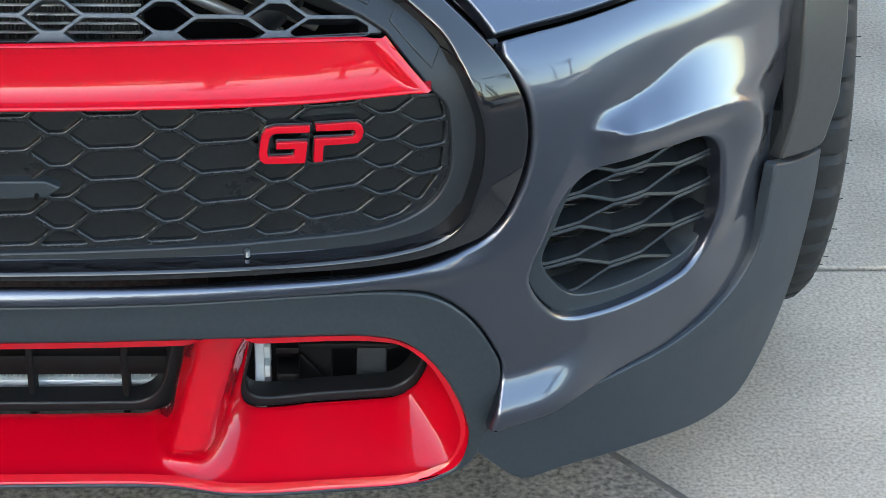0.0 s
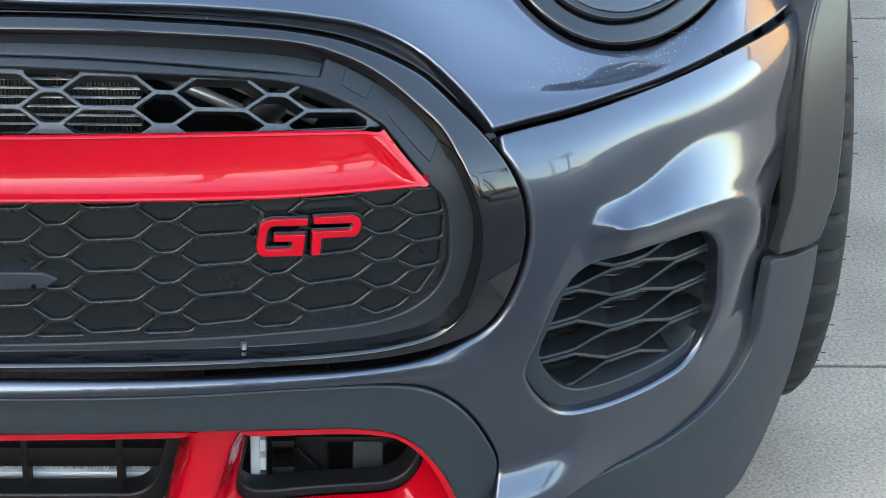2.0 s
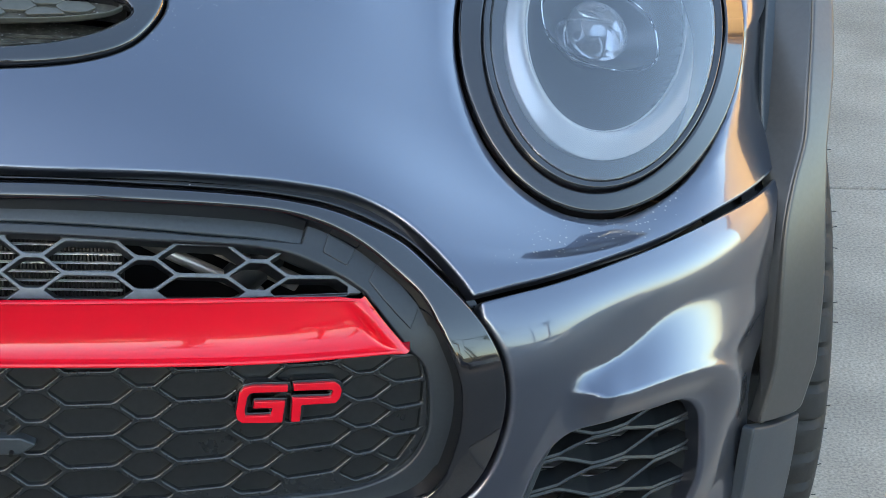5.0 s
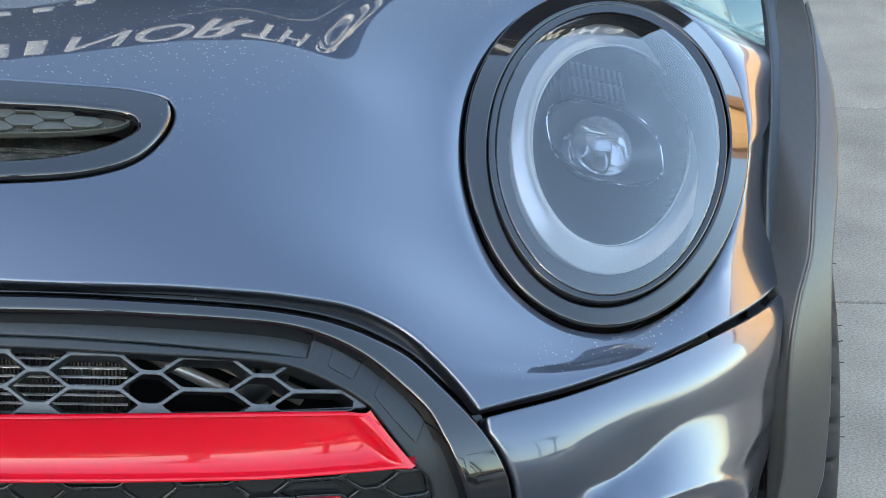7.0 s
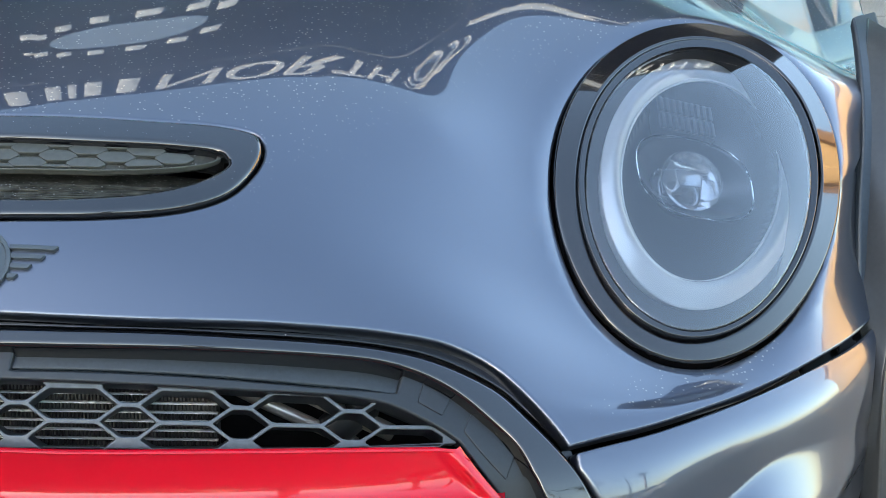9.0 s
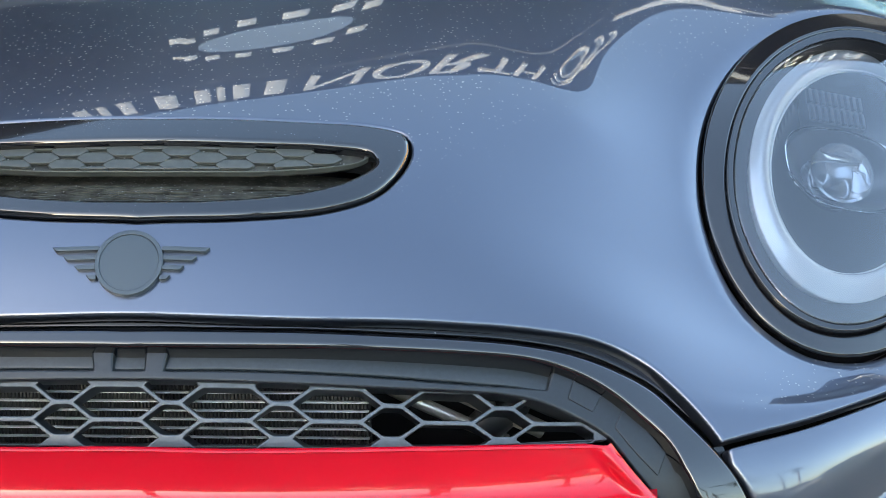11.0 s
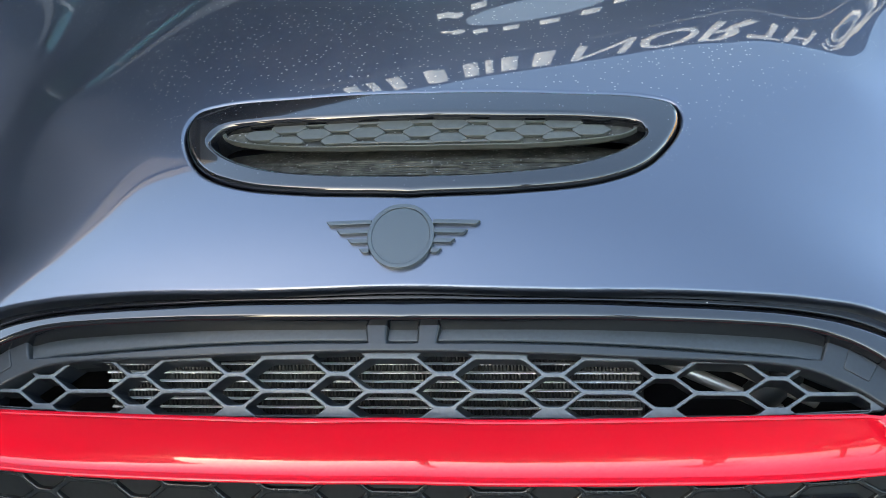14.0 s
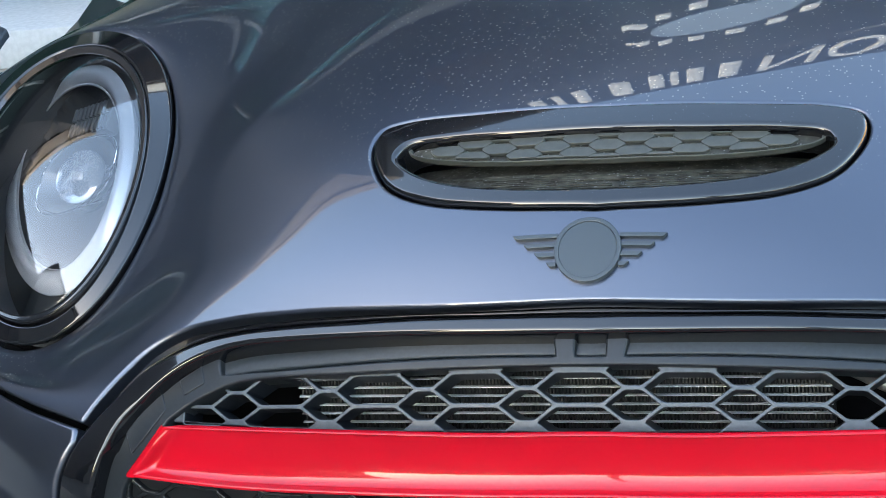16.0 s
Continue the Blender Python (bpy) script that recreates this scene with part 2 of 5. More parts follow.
def curve(points, per=10, closed=False, corners=()):
    """A smooth line through 2D points (Catmull-Rom), with sharp turns at the given numbers."""
    p = [np.array(q, float) for q in points]
    n, out = len(p), []
    for i in range(n if closed else n - 1):
        b, c = p[i], p[(i + 1) % n]
        a = p[(i - 1) % n] if closed or i else 2 * b - c
        d = p[(i + 2) % n] if closed or i + 2 < n else 2 * c - b
        if i in corners:
            a = 2 * b - c
        if (i + 1) % n in corners:
            d = 2 * c - b
        k = [0.0]
        for u, w in ((a, b), (b, c), (c, d)):
            k.append(k[-1] + max(np.linalg.norm(w - u), 1e-6) ** 0.5)
        for j in range(per):
            t = k[1] + (k[2] - k[1]) * j / per
            A1 = (k[1] - t) / (k[1] - k[0]) * a + (t - k[0]) / (k[1] - k[0]) * b
            A2 = (k[2] - t) / (k[2] - k[1]) * b + (t - k[1]) / (k[2] - k[1]) * c
            A3 = (k[3] - t) / (k[3] - k[2]) * c + (t - k[2]) / (k[3] - k[2]) * d
            B1 = (k[2] - t) / (k[2] - k[0]) * A1 + (t - k[0]) / (k[2] - k[0]) * A2
            B2 = (k[3] - t) / (k[3] - k[1]) * A2 + (t - k[1]) / (k[3] - k[1]) * A3
            out.append((k[2] - t) / (k[2] - k[1]) * B1 + (t - k[1]) / (k[2] - k[1]) * B2)
    if not closed:
        out.append(p[-1])
    return np.array(out)


def both(half):
    """A line from the middle outwards (x >= 0), carried on to the other side: from -x to +x."""
    h = np.array(half)
    left = h[::-1] * [-1, 1]
    return np.concatenate([left[:-1] if abs(h[0, 0]) < 1e-6 else left, h])


def even(line, gap, closed=True):
    """The line walked in even steps of about gap."""
    p = np.array(line)
    if closed:
        p = np.concatenate([p, p[:1]])
    d = np.concatenate([[0], np.cumsum(np.linalg.norm(np.diff(p, axis=0), axis=1))])
    n = max(int(d[-1] / gap), 4)
    q = np.linspace(0, d[-1], n + 1)
    if closed:
        q = q[:-1]
    return np.stack([np.interp(q, d, p[:, 0]), np.interp(q, d, p[:, 1])], 1)


def inside(q, loop):
    x, y = q[:, 0], q[:, 1]
    r = np.zeros(len(q), bool)
    a, b = loop, np.roll(loop, -1, 0)
    for (x0, y0), (x1, y1) in zip(a, b):
        if y0 != y1:
            r ^= ((y0 > y) != (y1 > y)) & (x < (x1 - x0) * (y - y0) / (y1 - y0) + x0)
    return r


def outward(loop, hole):
    """Unit vectors that point out of the sheet along a boundary loop."""
    t = np.roll(loop, -1, 0) - np.roll(loop, 1, 0)
    t = t / np.maximum(np.linalg.norm(t, axis=1), 1e-9)[:, None]
    n = np.stack([t[:, 1], -t[:, 0]], 1)
    area = np.sum(loop[:, 0] * np.roll(loop[:, 1], -1) - np.roll(loop[:, 0], -1) * loop[:, 1])
    return n * (1 if area > 0 else -1) * (-1 if hole else 1)


def frame_of(fn, q, e=4e-4):
    """Points, the two tangents and the outer normals of the sheet fn at q."""
    p = fn(q[:, 0], q[:, 1])
    du = fn(q[:, 0] + e, q[:, 1]) - fn(q[:, 0] - e, q[:, 1])
    dv = fn(q[:, 0], q[:, 1] + e) - fn(q[:, 0], q[:, 1] - e)
    n = np.cross(du, dv)
    n = n / np.maximum(np.linalg.norm(n, axis=1), 1e-12)[:, None]
    return p, du / (2 * e), dv / (2 * e), n


def sheet(name, fn, outline, holes, material, parent, label="", grid=0.01, gap=0.006, rim=0.003, depth=0.012, hole_depth=None, soft=4e-4, wall=None):
    """A pressed panel: the sheet fn inside the outline, less the holes, with rounded rims turned inwards."""
    from mathutils.geometry import delaunay_2d_cdt
    loops = [even(outline, gap)] + [even(h, gap) for h in holes]
    outs = [outward(l, i > 0) for i, l in enumerate(loops)]
    inner = [l - o * rim for l, o in zip(loops, outs)]
    lo, hi = loops[0].min(0), loops[0].max(0)
    gx, gy = np.meshgrid(np.arange(lo[0] + grid / 3, hi[0], grid), np.arange(lo[1] + grid / 3, hi[1], grid))
    g = np.stack([gx.ravel(), gy.ravel()], 1)
    keep = inside(g, inner[0])
    for l in inner[1:]:
        keep &= ~inside(g, l)
    g = g[keep]
    edge = np.concatenate(inner)
    ok = np.ones(len(g), bool)
    for i in range(0, len(g), 2000):
        d = ((g[i:i + 2000, None] - edge[None]) ** 2).sum(-1).min(1)
        ok[i:i + 2000] = d > (0.55 * min(grid, gap)) ** 2
    g = g[ok]
    flat = np.concatenate([edge, g])
    edges, k = [], 0
    for l in inner:
        edges += [(k + i, k + (i + 1) % len(l)) for i in range(len(l))]
        k += len(l)
    vs, _, fs, src, _, _ = delaunay_2d_cdt([Vector(q) for q in flat], edges, [], 0, 1e-7)
    v2 = np.array([tuple(q) for q in vs])
    tri = np.array([f for f in fs if len(f) == 3])
    mid = v2[tri].mean(1)
    keep = inside(mid, inner[0])
    for l in inner[1:]:
        keep &= ~inside(mid, l)
    tri = tri[keep]
    where = {}
    for i, s in enumerate(src):
        for o in s:
            where[o] = i
    p, _, _, n = frame_of(fn, v2, soft)
    points, normals, faces = [p], [n], [tuple(t) for t in tri]
    count, k, walls = len(p), 0, []
    for i, (l, o) in enumerate(zip(loops, outs)):
        first = [where[k + j] for j in range(len(l))]
        k += len(l)
        pe, du, dv, ne = frame_of(fn, l, soft)
        out = du * o[:, :1] + dv * o[:, 1:]
        out /= np.maximum(np.linalg.norm(out, axis=1), 1e-9)[:, None]
        deep = depth if i == 0 or hole_depth is None else hole_depth
        rows = [first]
        for move, sink, turn in ((-0.29, 0.29, 45), (0.0, 1.0, 85), (0.0, None, 90)):
            s = rim * sink if sink is not None else max(deep, rim * 1.1)
            points.append(pe + out * move * rim - ne * s)
            c, d = math.cos(radians(turn)), math.sin(radians(turn))
            normals.append(ne * c + out * d)
            rows.append(list(range(count, count + len(l))))
            count += len(l)
        m = len(l)
        for k2, (a, b) in enumerate(zip(rows, rows[1:])):
            for j in range(m):
                faces.append((a[j], b[j], b[(j + 1) % m], a[(j + 1) % m]))
                if i > 0 and k2 == 2:
                    walls.append(len(faces) - 1)
    points, normals = np.concatenate(points), np.concatenate(normals)
    me = bpy.data.meshes.new(name)
    fixed = []
    for f in faces:
        a, b, c = points[f[0]], points[f[1]], points[f[2]]
        fixed.append(f if np.dot(np.cross(b - a, c - a), normals[f[0]] + normals[f[1]] + normals[f[2]]) >= 0 else f[::-1])
    me.from_pydata(points.tolist(), [], fixed)
    me.polygons.foreach_set("use_smooth", [True] * len(me.polygons))
    me.normals_split_custom_set_from_vertices(normals.tolist())
    ob = link(name, me, material, parent, label)
    if wall is not None:
        me.materials.append(wall)
        for i in walls:
            me.polygons[i].material_index = 1
    return ob


def at_depth(d, fn=None):
    """The nose, pushed back by d."""
    base = fn or skin
    return lambda x, s: base(x, s) + np.array([0, d, 0])


def box(bm, lo, hi, bevel=0.0):
    r = bmesh.ops.create_cube(bm, size=1.0)
    for v in r["verts"]:
        v.co = Vector([lo[i] + (v.co[i] + 0.5) * (hi[i] - lo[i]) for i in range(3)])
    if bevel:
        es = list({e for v in r["verts"] for e in v.link_edges})
        bmesh.ops.bevel(bm, geom=es, offset=bevel, segments=2, affect="EDGES", profile=0.5)


def tube(bm, pts, radius, sides=8):
    """A round bar along points; radius a number or one for each point."""
    pts = [Vector(p) for p in pts]
    rings = []
    for i, p in enumerate(pts):
        d = (pts[min(i + 1, len(pts) - 1)] - pts[max(i - 1, 0)]).normalized()
        q = d.to_track_quat("Z", "Y")
        r = radius[i] if isinstance(radius, (list, tuple)) else radius
        rings.append([bm.verts.new(p + q @ Vector((r * math.cos(2 * math.pi * k / sides), r * math.sin(2 * math.pi * k / sides), 0))) for k in range(sides)])
    for a, b in zip(rings, rings[1:]):
        for k in range(sides):
            bm.faces.new((a[k], a[(k + 1) % sides], b[(k + 1) % sides], b[k]))
    bm.faces.new(rings[0][::-1])
    bm.faces.new(rings[-1])

# ---- outlines on the nose, as (x, s) ----
EDGE = [(0.0003, 0.7930), (0.0783, 0.7944), (0.1456, 0.7975), (0.2575, 0.8094), (0.3299, 0.8162), (0.3758, 0.8154), (0.4128, 0.8010), (0.4404, 0.7757), (0.4631, 0.7445), (0.4762, 0.7214)]
SHUT = [(0.4840, 0.7238), (0.5107, 0.7323), (0.5404, 0.7394), (0.6023, 0.7551), (0.6575, 0.7660), (0.7052, 0.7735), (0.7525, 0.7729), (0.7841, 0.7714)]
SCOOP = [(-0.0073, 0.8777), (0.0838, 0.8844), (0.1518, 0.9006), (0.1916, 0.9260), (0.2129, 0.9637), (0.2173, 0.9896), (0.2108, 1.0068), (0.1869, 1.0115), (0.1203, 1.0073), (0.0234, 1.0032), (-0.0239, 1.0037)]
SCOOP_IN = [(-0.0096, 0.8987), (0.0589, 0.9018), (0.1277, 0.9165), (0.1679, 0.9384), (0.1887, 0.9639), (0.1820, 0.9755), (0.1466, 0.9767), (0.0758, 0.9716), (-0.0190, 0.9705)]
RING_OUT = [(0.0719, 0.4784), (0.2087, 0.4761), (0.3008, 0.4751), (0.3709, 0.4739), (0.4184, 0.4759), (0.4519, 0.4827), (0.4736, 0.4915), (0.4901, 0.5115), (0.5016, 0.5412), (0.5081, 0.5728), (0.5097, 0.606), (0.5048, 0.644), (0.4932, 0.678), (0.479, 0.705), (0.4575, 0.735), (0.4313, 0.764), (0.4188, 0.774), (0.3961, 0.7851), (0.3734, 0.7935), (0.3508, 0.7985), (0.3283, 0.8), (0.3059, 0.8), (0.2614, 0.7972), (0.2061, 0.7925), (0.1509, 0.789), (0.08, 0.785), (0.0003, 0.7832)]
RING_IN = [(0.0723, 0.4898), (0.2089, 0.4885), (0.2778, 0.4876), (0.3475, 0.4872), (0.3945, 0.4892), (0.4326, 0.4973), (0.4515, 0.5142), (0.4642, 0.553), (0.4684, 0.5846), (0.4673, 0.6202), (0.4588, 0.6559), (0.448, 0.69), (0.4306, 0.7266), (0.4071, 0.7505), (0.3846, 0.7668), (0.3621, 0.778), (0.3397, 0.7845), (0.3173, 0.787), (0.273, 0.785), (0.2178, 0.7805), (0.152, 0.7755), (0.0787, 0.771), (0.0008, 0.769)]
DUCT = [(0.6693, 0.5374), (0.6425, 0.5410), (0.6163, 0.5447), (0.5837, 0.5441), (0.5627, 0.5397), (0.5476, 0.5276), (0.5364, 0.5094), (0.5288, 0.4880), (0.5218, 0.4670), (0.5144, 0.4487), (0.5123, 0.4352), (0.5218, 0.4129), (0.5384, 0.3928), (0.5528, 0.3852), (0.5780, 0.3814), (0.6108, 0.3811), (0.6407, 0.3839), (0.6637, 0.3887), (0.6787, 0.4003), (0.6893, 0.4211), (0.6937, 0.4455), (0.6933, 0.4795), (0.6902, 0.5093), (0.6825, 0.5261)]
BROW = [(0.5351, 0.5693), (0.5657, 0.5928), (0.5895, 0.5907), (0.6147, 0.5871), (0.6513, 0.5858), (0.6902, 0.5784), (0.7112, 0.5664), (0.7279, 0.5405), (0.7327, 0.5093), (0.7336, 0.4759), (0.7295, 0.4452), (0.7183, 0.4218), (0.6987, 0.4036), (0.6601, 0.3647), (0.5800, 0.3550), (0.5200, 0.3750), (0.5000, 0.4400), (0.5150, 0.5199)]
SKIRT = [(0.7568, 0.4133), (0.7449, 0.3577), (0.7145, 0.3304), (0.6609, 0.3128), (0.6042, 0.3059), (0.5501, 0.2990), (0.4812, 0.2926)]
VALANCE = [(0.4863, 0.3207), (0.4892, 0.3514), (0.4792, 0.3785), (0.4582, 0.4129), (0.4284, 0.4394), (0.3947, 0.4513), (0.3240, 0.4582), (0.2082, 0.4593), (0.0711, 0.4609)]
RED_RIM = [(0.0676, 0.4260), (0.2529, 0.4217), (0.3710, 0.4111), (0.4049, 0.3979), (0.4349, 0.3621), (0.4589, 0.3058), (0.4623, 0.2779), (0.4529, 0.2488), (0.4274, 0.2376), (0.3461, 0.2441), (0.2567, 0.2516), (0.1986, 0.2671), (0.0534, 0.2743)]
VAL_OUT = [(0.4812, 0.2926), (0.4706, 0.2577), (0.4606, 0.2448), (0.4273, 0.2352), (0.3461, 0.2403), (0.2567, 0.2465), (0.1986, 0.2628), (0.0535, 0.2695)]
BAR = [(0.0861, 0.6878), (0.2160, 0.6966), (0.3858, 0.7158)]
BAR_LOW = [(0.4234, 0.6610), (0.3663, 0.6528), (0.3034, 0.6446), (0.1932, 0.6369), (0.0841, 0.6331)]
BIG = [(0.0713, 0.4985), (0.2085, 0.5003), (0.3008, 0.5026), (0.3899, 0.5084), (0.4230, 0.5256), (0.4393, 0.5556), (0.4411, 0.5997), (0.4359, 0.6345), (0.4241, 0.6504), (0.3860, 0.7110), (0.3671, 0.7243), (0.3306, 0.7397), (0.3034, 0.7428), (0.2584, 0.7411), (0.2135, 0.7380), (0.1015, 0.7345), (0.0006, 0.7338)]
SLOT = [(0.0322, 0.7620), (0.1498, 0.7660), (0.2713, 0.7735), (0.3100, 0.7745), (0.3395, 0.7730), (0.3342, 0.7519), (0.3050, 0.7505), (0.2808, 0.7489), (0.1685, 0.7458), (0.0288, 0.7421)]
PAD1 = [(0.3556, 0.7638), (0.3785, 0.7524), (0.3716, 0.7365), (0.3511, 0.7469)]
PAD2 = [(0.3969, 0.7466), (0.4150, 0.7230), (0.4313, 0.6999), (0.4243, 0.6748), (0.4060, 0.6990), (0.3890, 0.7233)]
CENTRE_OPEN = [(0.0546, 0.3855), (0.2117, 0.3794), (0.2037, 0.3433), (0.1980, 0.3183), (0.1908, 0.3044), (0.1778, 0.2953), (0.1455, 0.2957), (0.0463, 0.2977)]
SIDE_OPEN = [(0.2717, 0.3747), (0.2607, 0.3066), (0.2654, 0.2962), (0.2753, 0.2911), (0.3259, 0.2901), (0.3719, 0.2868), (0.3977, 0.2853), (0.4105, 0.2908), (0.4207, 0.3055), (0.4264, 0.3304), (0.4235, 0.3532)]
STRUT = [(0.2437, 0.3972), (0.2121, 0.2786)]
G = [(0.3253, 0.6189), (0.2968, 0.6176), (0.2900, 0.6154), (0.2863, 0.6100), (0.2838, 0.5917), (0.2845, 0.5852), (0.2886, 0.5818), (0.3208, 0.5821), (0.3233, 0.6033), (0.2984, 0.6024), (0.2974, 0.5959), (0.3128, 0.5963), (0.3118, 0.5891), (0.2914, 0.5883), (0.2906, 0.5927), (0.2926, 0.6063), (0.2949, 0.6100), (0.2990, 0.6111), (0.3248, 0.6122)]
P = [(0.3298, 0.6200), (0.3626, 0.6226), (0.3667, 0.6197), (0.3686, 0.6139), (0.3672, 0.6058), (0.3635, 0.6007), (0.3360, 0.5992), (0.3350, 0.5828), (0.3277, 0.5825), (0.3288, 0.6061), (0.3594, 0.6072), (0.3617, 0.6112), (0.3608, 0.6146), (0.3298, 0.6133)]
RADAR = [(0.0770, 0.5641), (0.1127, 0.5640), (0.1257, 0.5579), (0.1117, 0.5488), (0.0757, 0.5475)]
BLADE_LINE = [(0.4810, 0.2933), (0.5497, 0.3005), (0.6036, 0.3078), (0.6598, 0.3161), (0.7120, 0.3373), (0.7404, 0.3694), (0.7501, 0.4279), (0.7534, 0.4523), (0.7759, 0.4403), (0.8160, 0.4221), (0.8116, 0.3713), (0.7923, 0.2913), (0.7648, 0.2315), (0.7412, 0.2009), (0.7285, 0.1959), (0.6963, 0.1949), (0.6406, 0.2045), (0.5549, 0.2142), (0.5169, 0.2134), (0.5032, 0.2230), (0.4703, 0.2608)]
ARCH_IN = [(0.7621, 0.4512), (0.7633, 0.5618), (0.7646, 0.6611), (0.7644, 0.7986), (0.7734, 0.9005), (0.7884, 1.0275), (0.8160, 1.2552)]
ARCH_EDGE = [(0.7625, 0.4510), (0.7708, 0.4891), (0.7767, 0.5252), (0.7786, 0.6205), (0.7827, 0.6876), (0.7918, 0.7384), (0.8041, 0.7829), (0.8105, 0.8474), (0.8194, 0.9346), (0.8261, 1.0083), (0.8342, 1.1210), (0.8372, 1.2100)]
ARCH_OUT = [(0.7789, 0.4467), (0.8125, 0.4471), (0.8304, 0.7677), (0.8417, 0.8680), (0.8474, 1.0015), (0.8434, 1.0780), (0.8403, 1.2123)]

# ---- the car: bonnet, bumper and grille ----
car = thing("parked_car", "slate-blue metallic hatchback with red grille bar, parked on concrete slabs", "car")


def mirror(line):
    return np.array(line)[::-1] * [-1, 1]


def ring_of(half):
    """A closed loop from its half on the +x side, the ends lying on the middle."""
    h = np.array(half, float)
    h[0, 0] = h[-1, 0] = 0
    return np.concatenate([h, (h[1:-1] * [-1, 1])[::-1]])


def mid(points, first=True, last=False):
    """The points with one more on the middle at an end."""
    p = list(points)
    if first:
        p = [(0.0, p[0][1])] + p
    if last:
        p = p + [(0.0, p[-1][1])]
    return p


def scaled(loop, k, ks=None):
    l = np.array(loop)
    c = (l.min(0) + l.max(0)) / 2
    return c + (l - c) * [k, ks or k]


def near(x, s, loop):
    """Distance of points to a closed loop."""
    q = np.stack([np.ravel(x), np.ravel(s)], 1)
    best = np.full(len(q), 9.0)
    for a, b in zip(loop, np.roll(loop, -1, 0)):
        ab = b - a
        u = np.clip(((q - a) @ ab) / max(ab @ ab, 1e-12), 0, 1)
        best = np.minimum(best, np.linalg.norm(q - a - u[:, None] * ab, axis=1))
    return best.reshape(np.shape(x))


def lifted(base, amount):
    """base pushed out (plus) along -y."""
    def fn(x, s):
        p = base(x, s)
        a = amount(x, s) if callable(amount) else amount + 0 * np.asarray(x, float)
        return p - np.stack([0 * a, a, 0 * a], -1)
    return fn


lower_edge = curve(both(mid(EDGE[1:])), 8)
shut_r = curve([EDGE[-1]] + SHUT, 8)
side_r = curve([SHUT[-1], (0.797, 0.83), (0.804, 0.90), (0.807, 0.96), (0.809, 1.02), (0.810, 1.08), (0.802, 1.14), (0.800, 1.20), (0.809, 1.26), (0.823, 1.32), (0.840, 1.39), (0.866, 1.50), (0.885, 1.60), (0.885, 1.70)], 8)
bonnet_line = np.concatenate([lower_edge, shut_r[1:], side_r[1:], mirror(side_r)[:-1], mirror(shut_r)[:-1]])


def on_nose(points):
    """The (x, s) of points that lie on the nose, by their x and y."""
    line = np.linspace(0.74, 1.75, 2000)
    out = []
    for p in points:
        q = skin(np.full(len(line), p[0]), line)
        out.append((p[0], line[int(np.argmin(np.abs(q[:, 1] - p[1]) + 0.3 * np.abs(q[:, 2] - p[2])))]))
    return np.array(out)


lamp_r = curve(on_nose(lamp_rim(np.linspace(0, 2 * math.pi, 40, endpoint=False), 1.003)), 4, closed=True)


def bonnet_skin(x, s):
    """The bonnet, rolled inwards along the lamp's rim."""
    p, _, _, n = frame_of(skin, np.stack([np.ravel(x), np.ravel(s)], 1))
    d = near(np.abs(np.ravel(x)), np.ravel(s), lamp_r[::2])
    sink = 0.0035 * np.maximum(1 - d / 0.018, 0) ** 2
    return (p - n * sink[:, None]).reshape(np.shape(x) + (3,))


scoop_half = curve([(0.0, SCOOP[0][1])] + SCOOP[1:9] + [(0.0, SCOOP[9][1])], 8)
scoop_line = ring_of(scoop_half)
sheet("bonnet", bonnet_skin, bonnet_line, [lamp_r, lamp_r * [-1, 1], scoop_line], PAINT, car, "dusty slate-blue metallic bonnet", grid=0.009, gap=0.006, rim=0.004, depth=0.014)


brow = curve(BROW, 4, closed=True)


def bumper_skin(x, s):
    """The bumper with the ledge over the brake duct, the fang at its foot and the roll under the grille."""
    a = np.abs(x)
    p = skin(x, s)
    d = near(a, s, brow)
    held = inside(np.stack([np.ravel(a), np.ravel(s)], 1), brow).reshape(np.shape(d))
    span = step(0.550, 0.612, a) * step(0.385, 0.47, s)
    rise = 0.022 + 0.056 * step(0.565, 0.69, a) * step(0.55, 0.60, s)
    q = np.clip(d / rise, 0, 1)
    out = 0.027 * span * (1 - 0.70 * step(0.690, 0.735, a) * (1 - step(0.43, 0.53, s))) * np.where(held, 1 - 0.55 * step(0.0, 0.05, d), (1 - q) ** 1.5)
    top = 0.353 + 0.02 * step(0.5, 0.6, a)
    out = out + 0.022 * (1 - step(0, 1, (s - 0.300) / (top - 0.300))) * (1 - step(0.52, 0.62, a)) * step(0.40, 0.47, a)
    out = out + 0.007 * np.exp(-((s - 0.466) / 0.013) ** 2) * (1 - step(0.42, 0.5, a))
    out = out - 0.8 * np.maximum(a - 0.716, 0) ** 1.5 * (1 - step(0.60, 0.70, s)) * step(0.36, 0.44, s)
    return p - np.stack([0 * a, out, 0 * a], -1)


ring_half = curve(mid(RING_OUT, True, False), 8)
corner = int(np.argmin(np.abs(ring_half[:, 1] - RING_OUT[13][1]) + np.abs(ring_half[:, 0] - RING_OUT[13][0])))
shut_low = curve([(0.4815, EDGE[-1][1] - 0.007)] + [(u, w - 0.0075) for u, w in SHUT], 8)
side_low = curve([(SHUT[-1][0], SHUT[-1][1] - 0.0075), (0.7758, 0.6864), (0.7750, 0.5526), (0.757, 0.50)] + SKIRT, 8)
valance_half = curve([SKIRT[-1]] + mid(VALANCE, False, True), 8)
half = np.concatenate([ring_half[:corner - 1], shut_low, side_low[1:], valance_half[1:]])
bumper_line = ring_of(half)
duct_r = curve(DUCT, 6, closed=True)
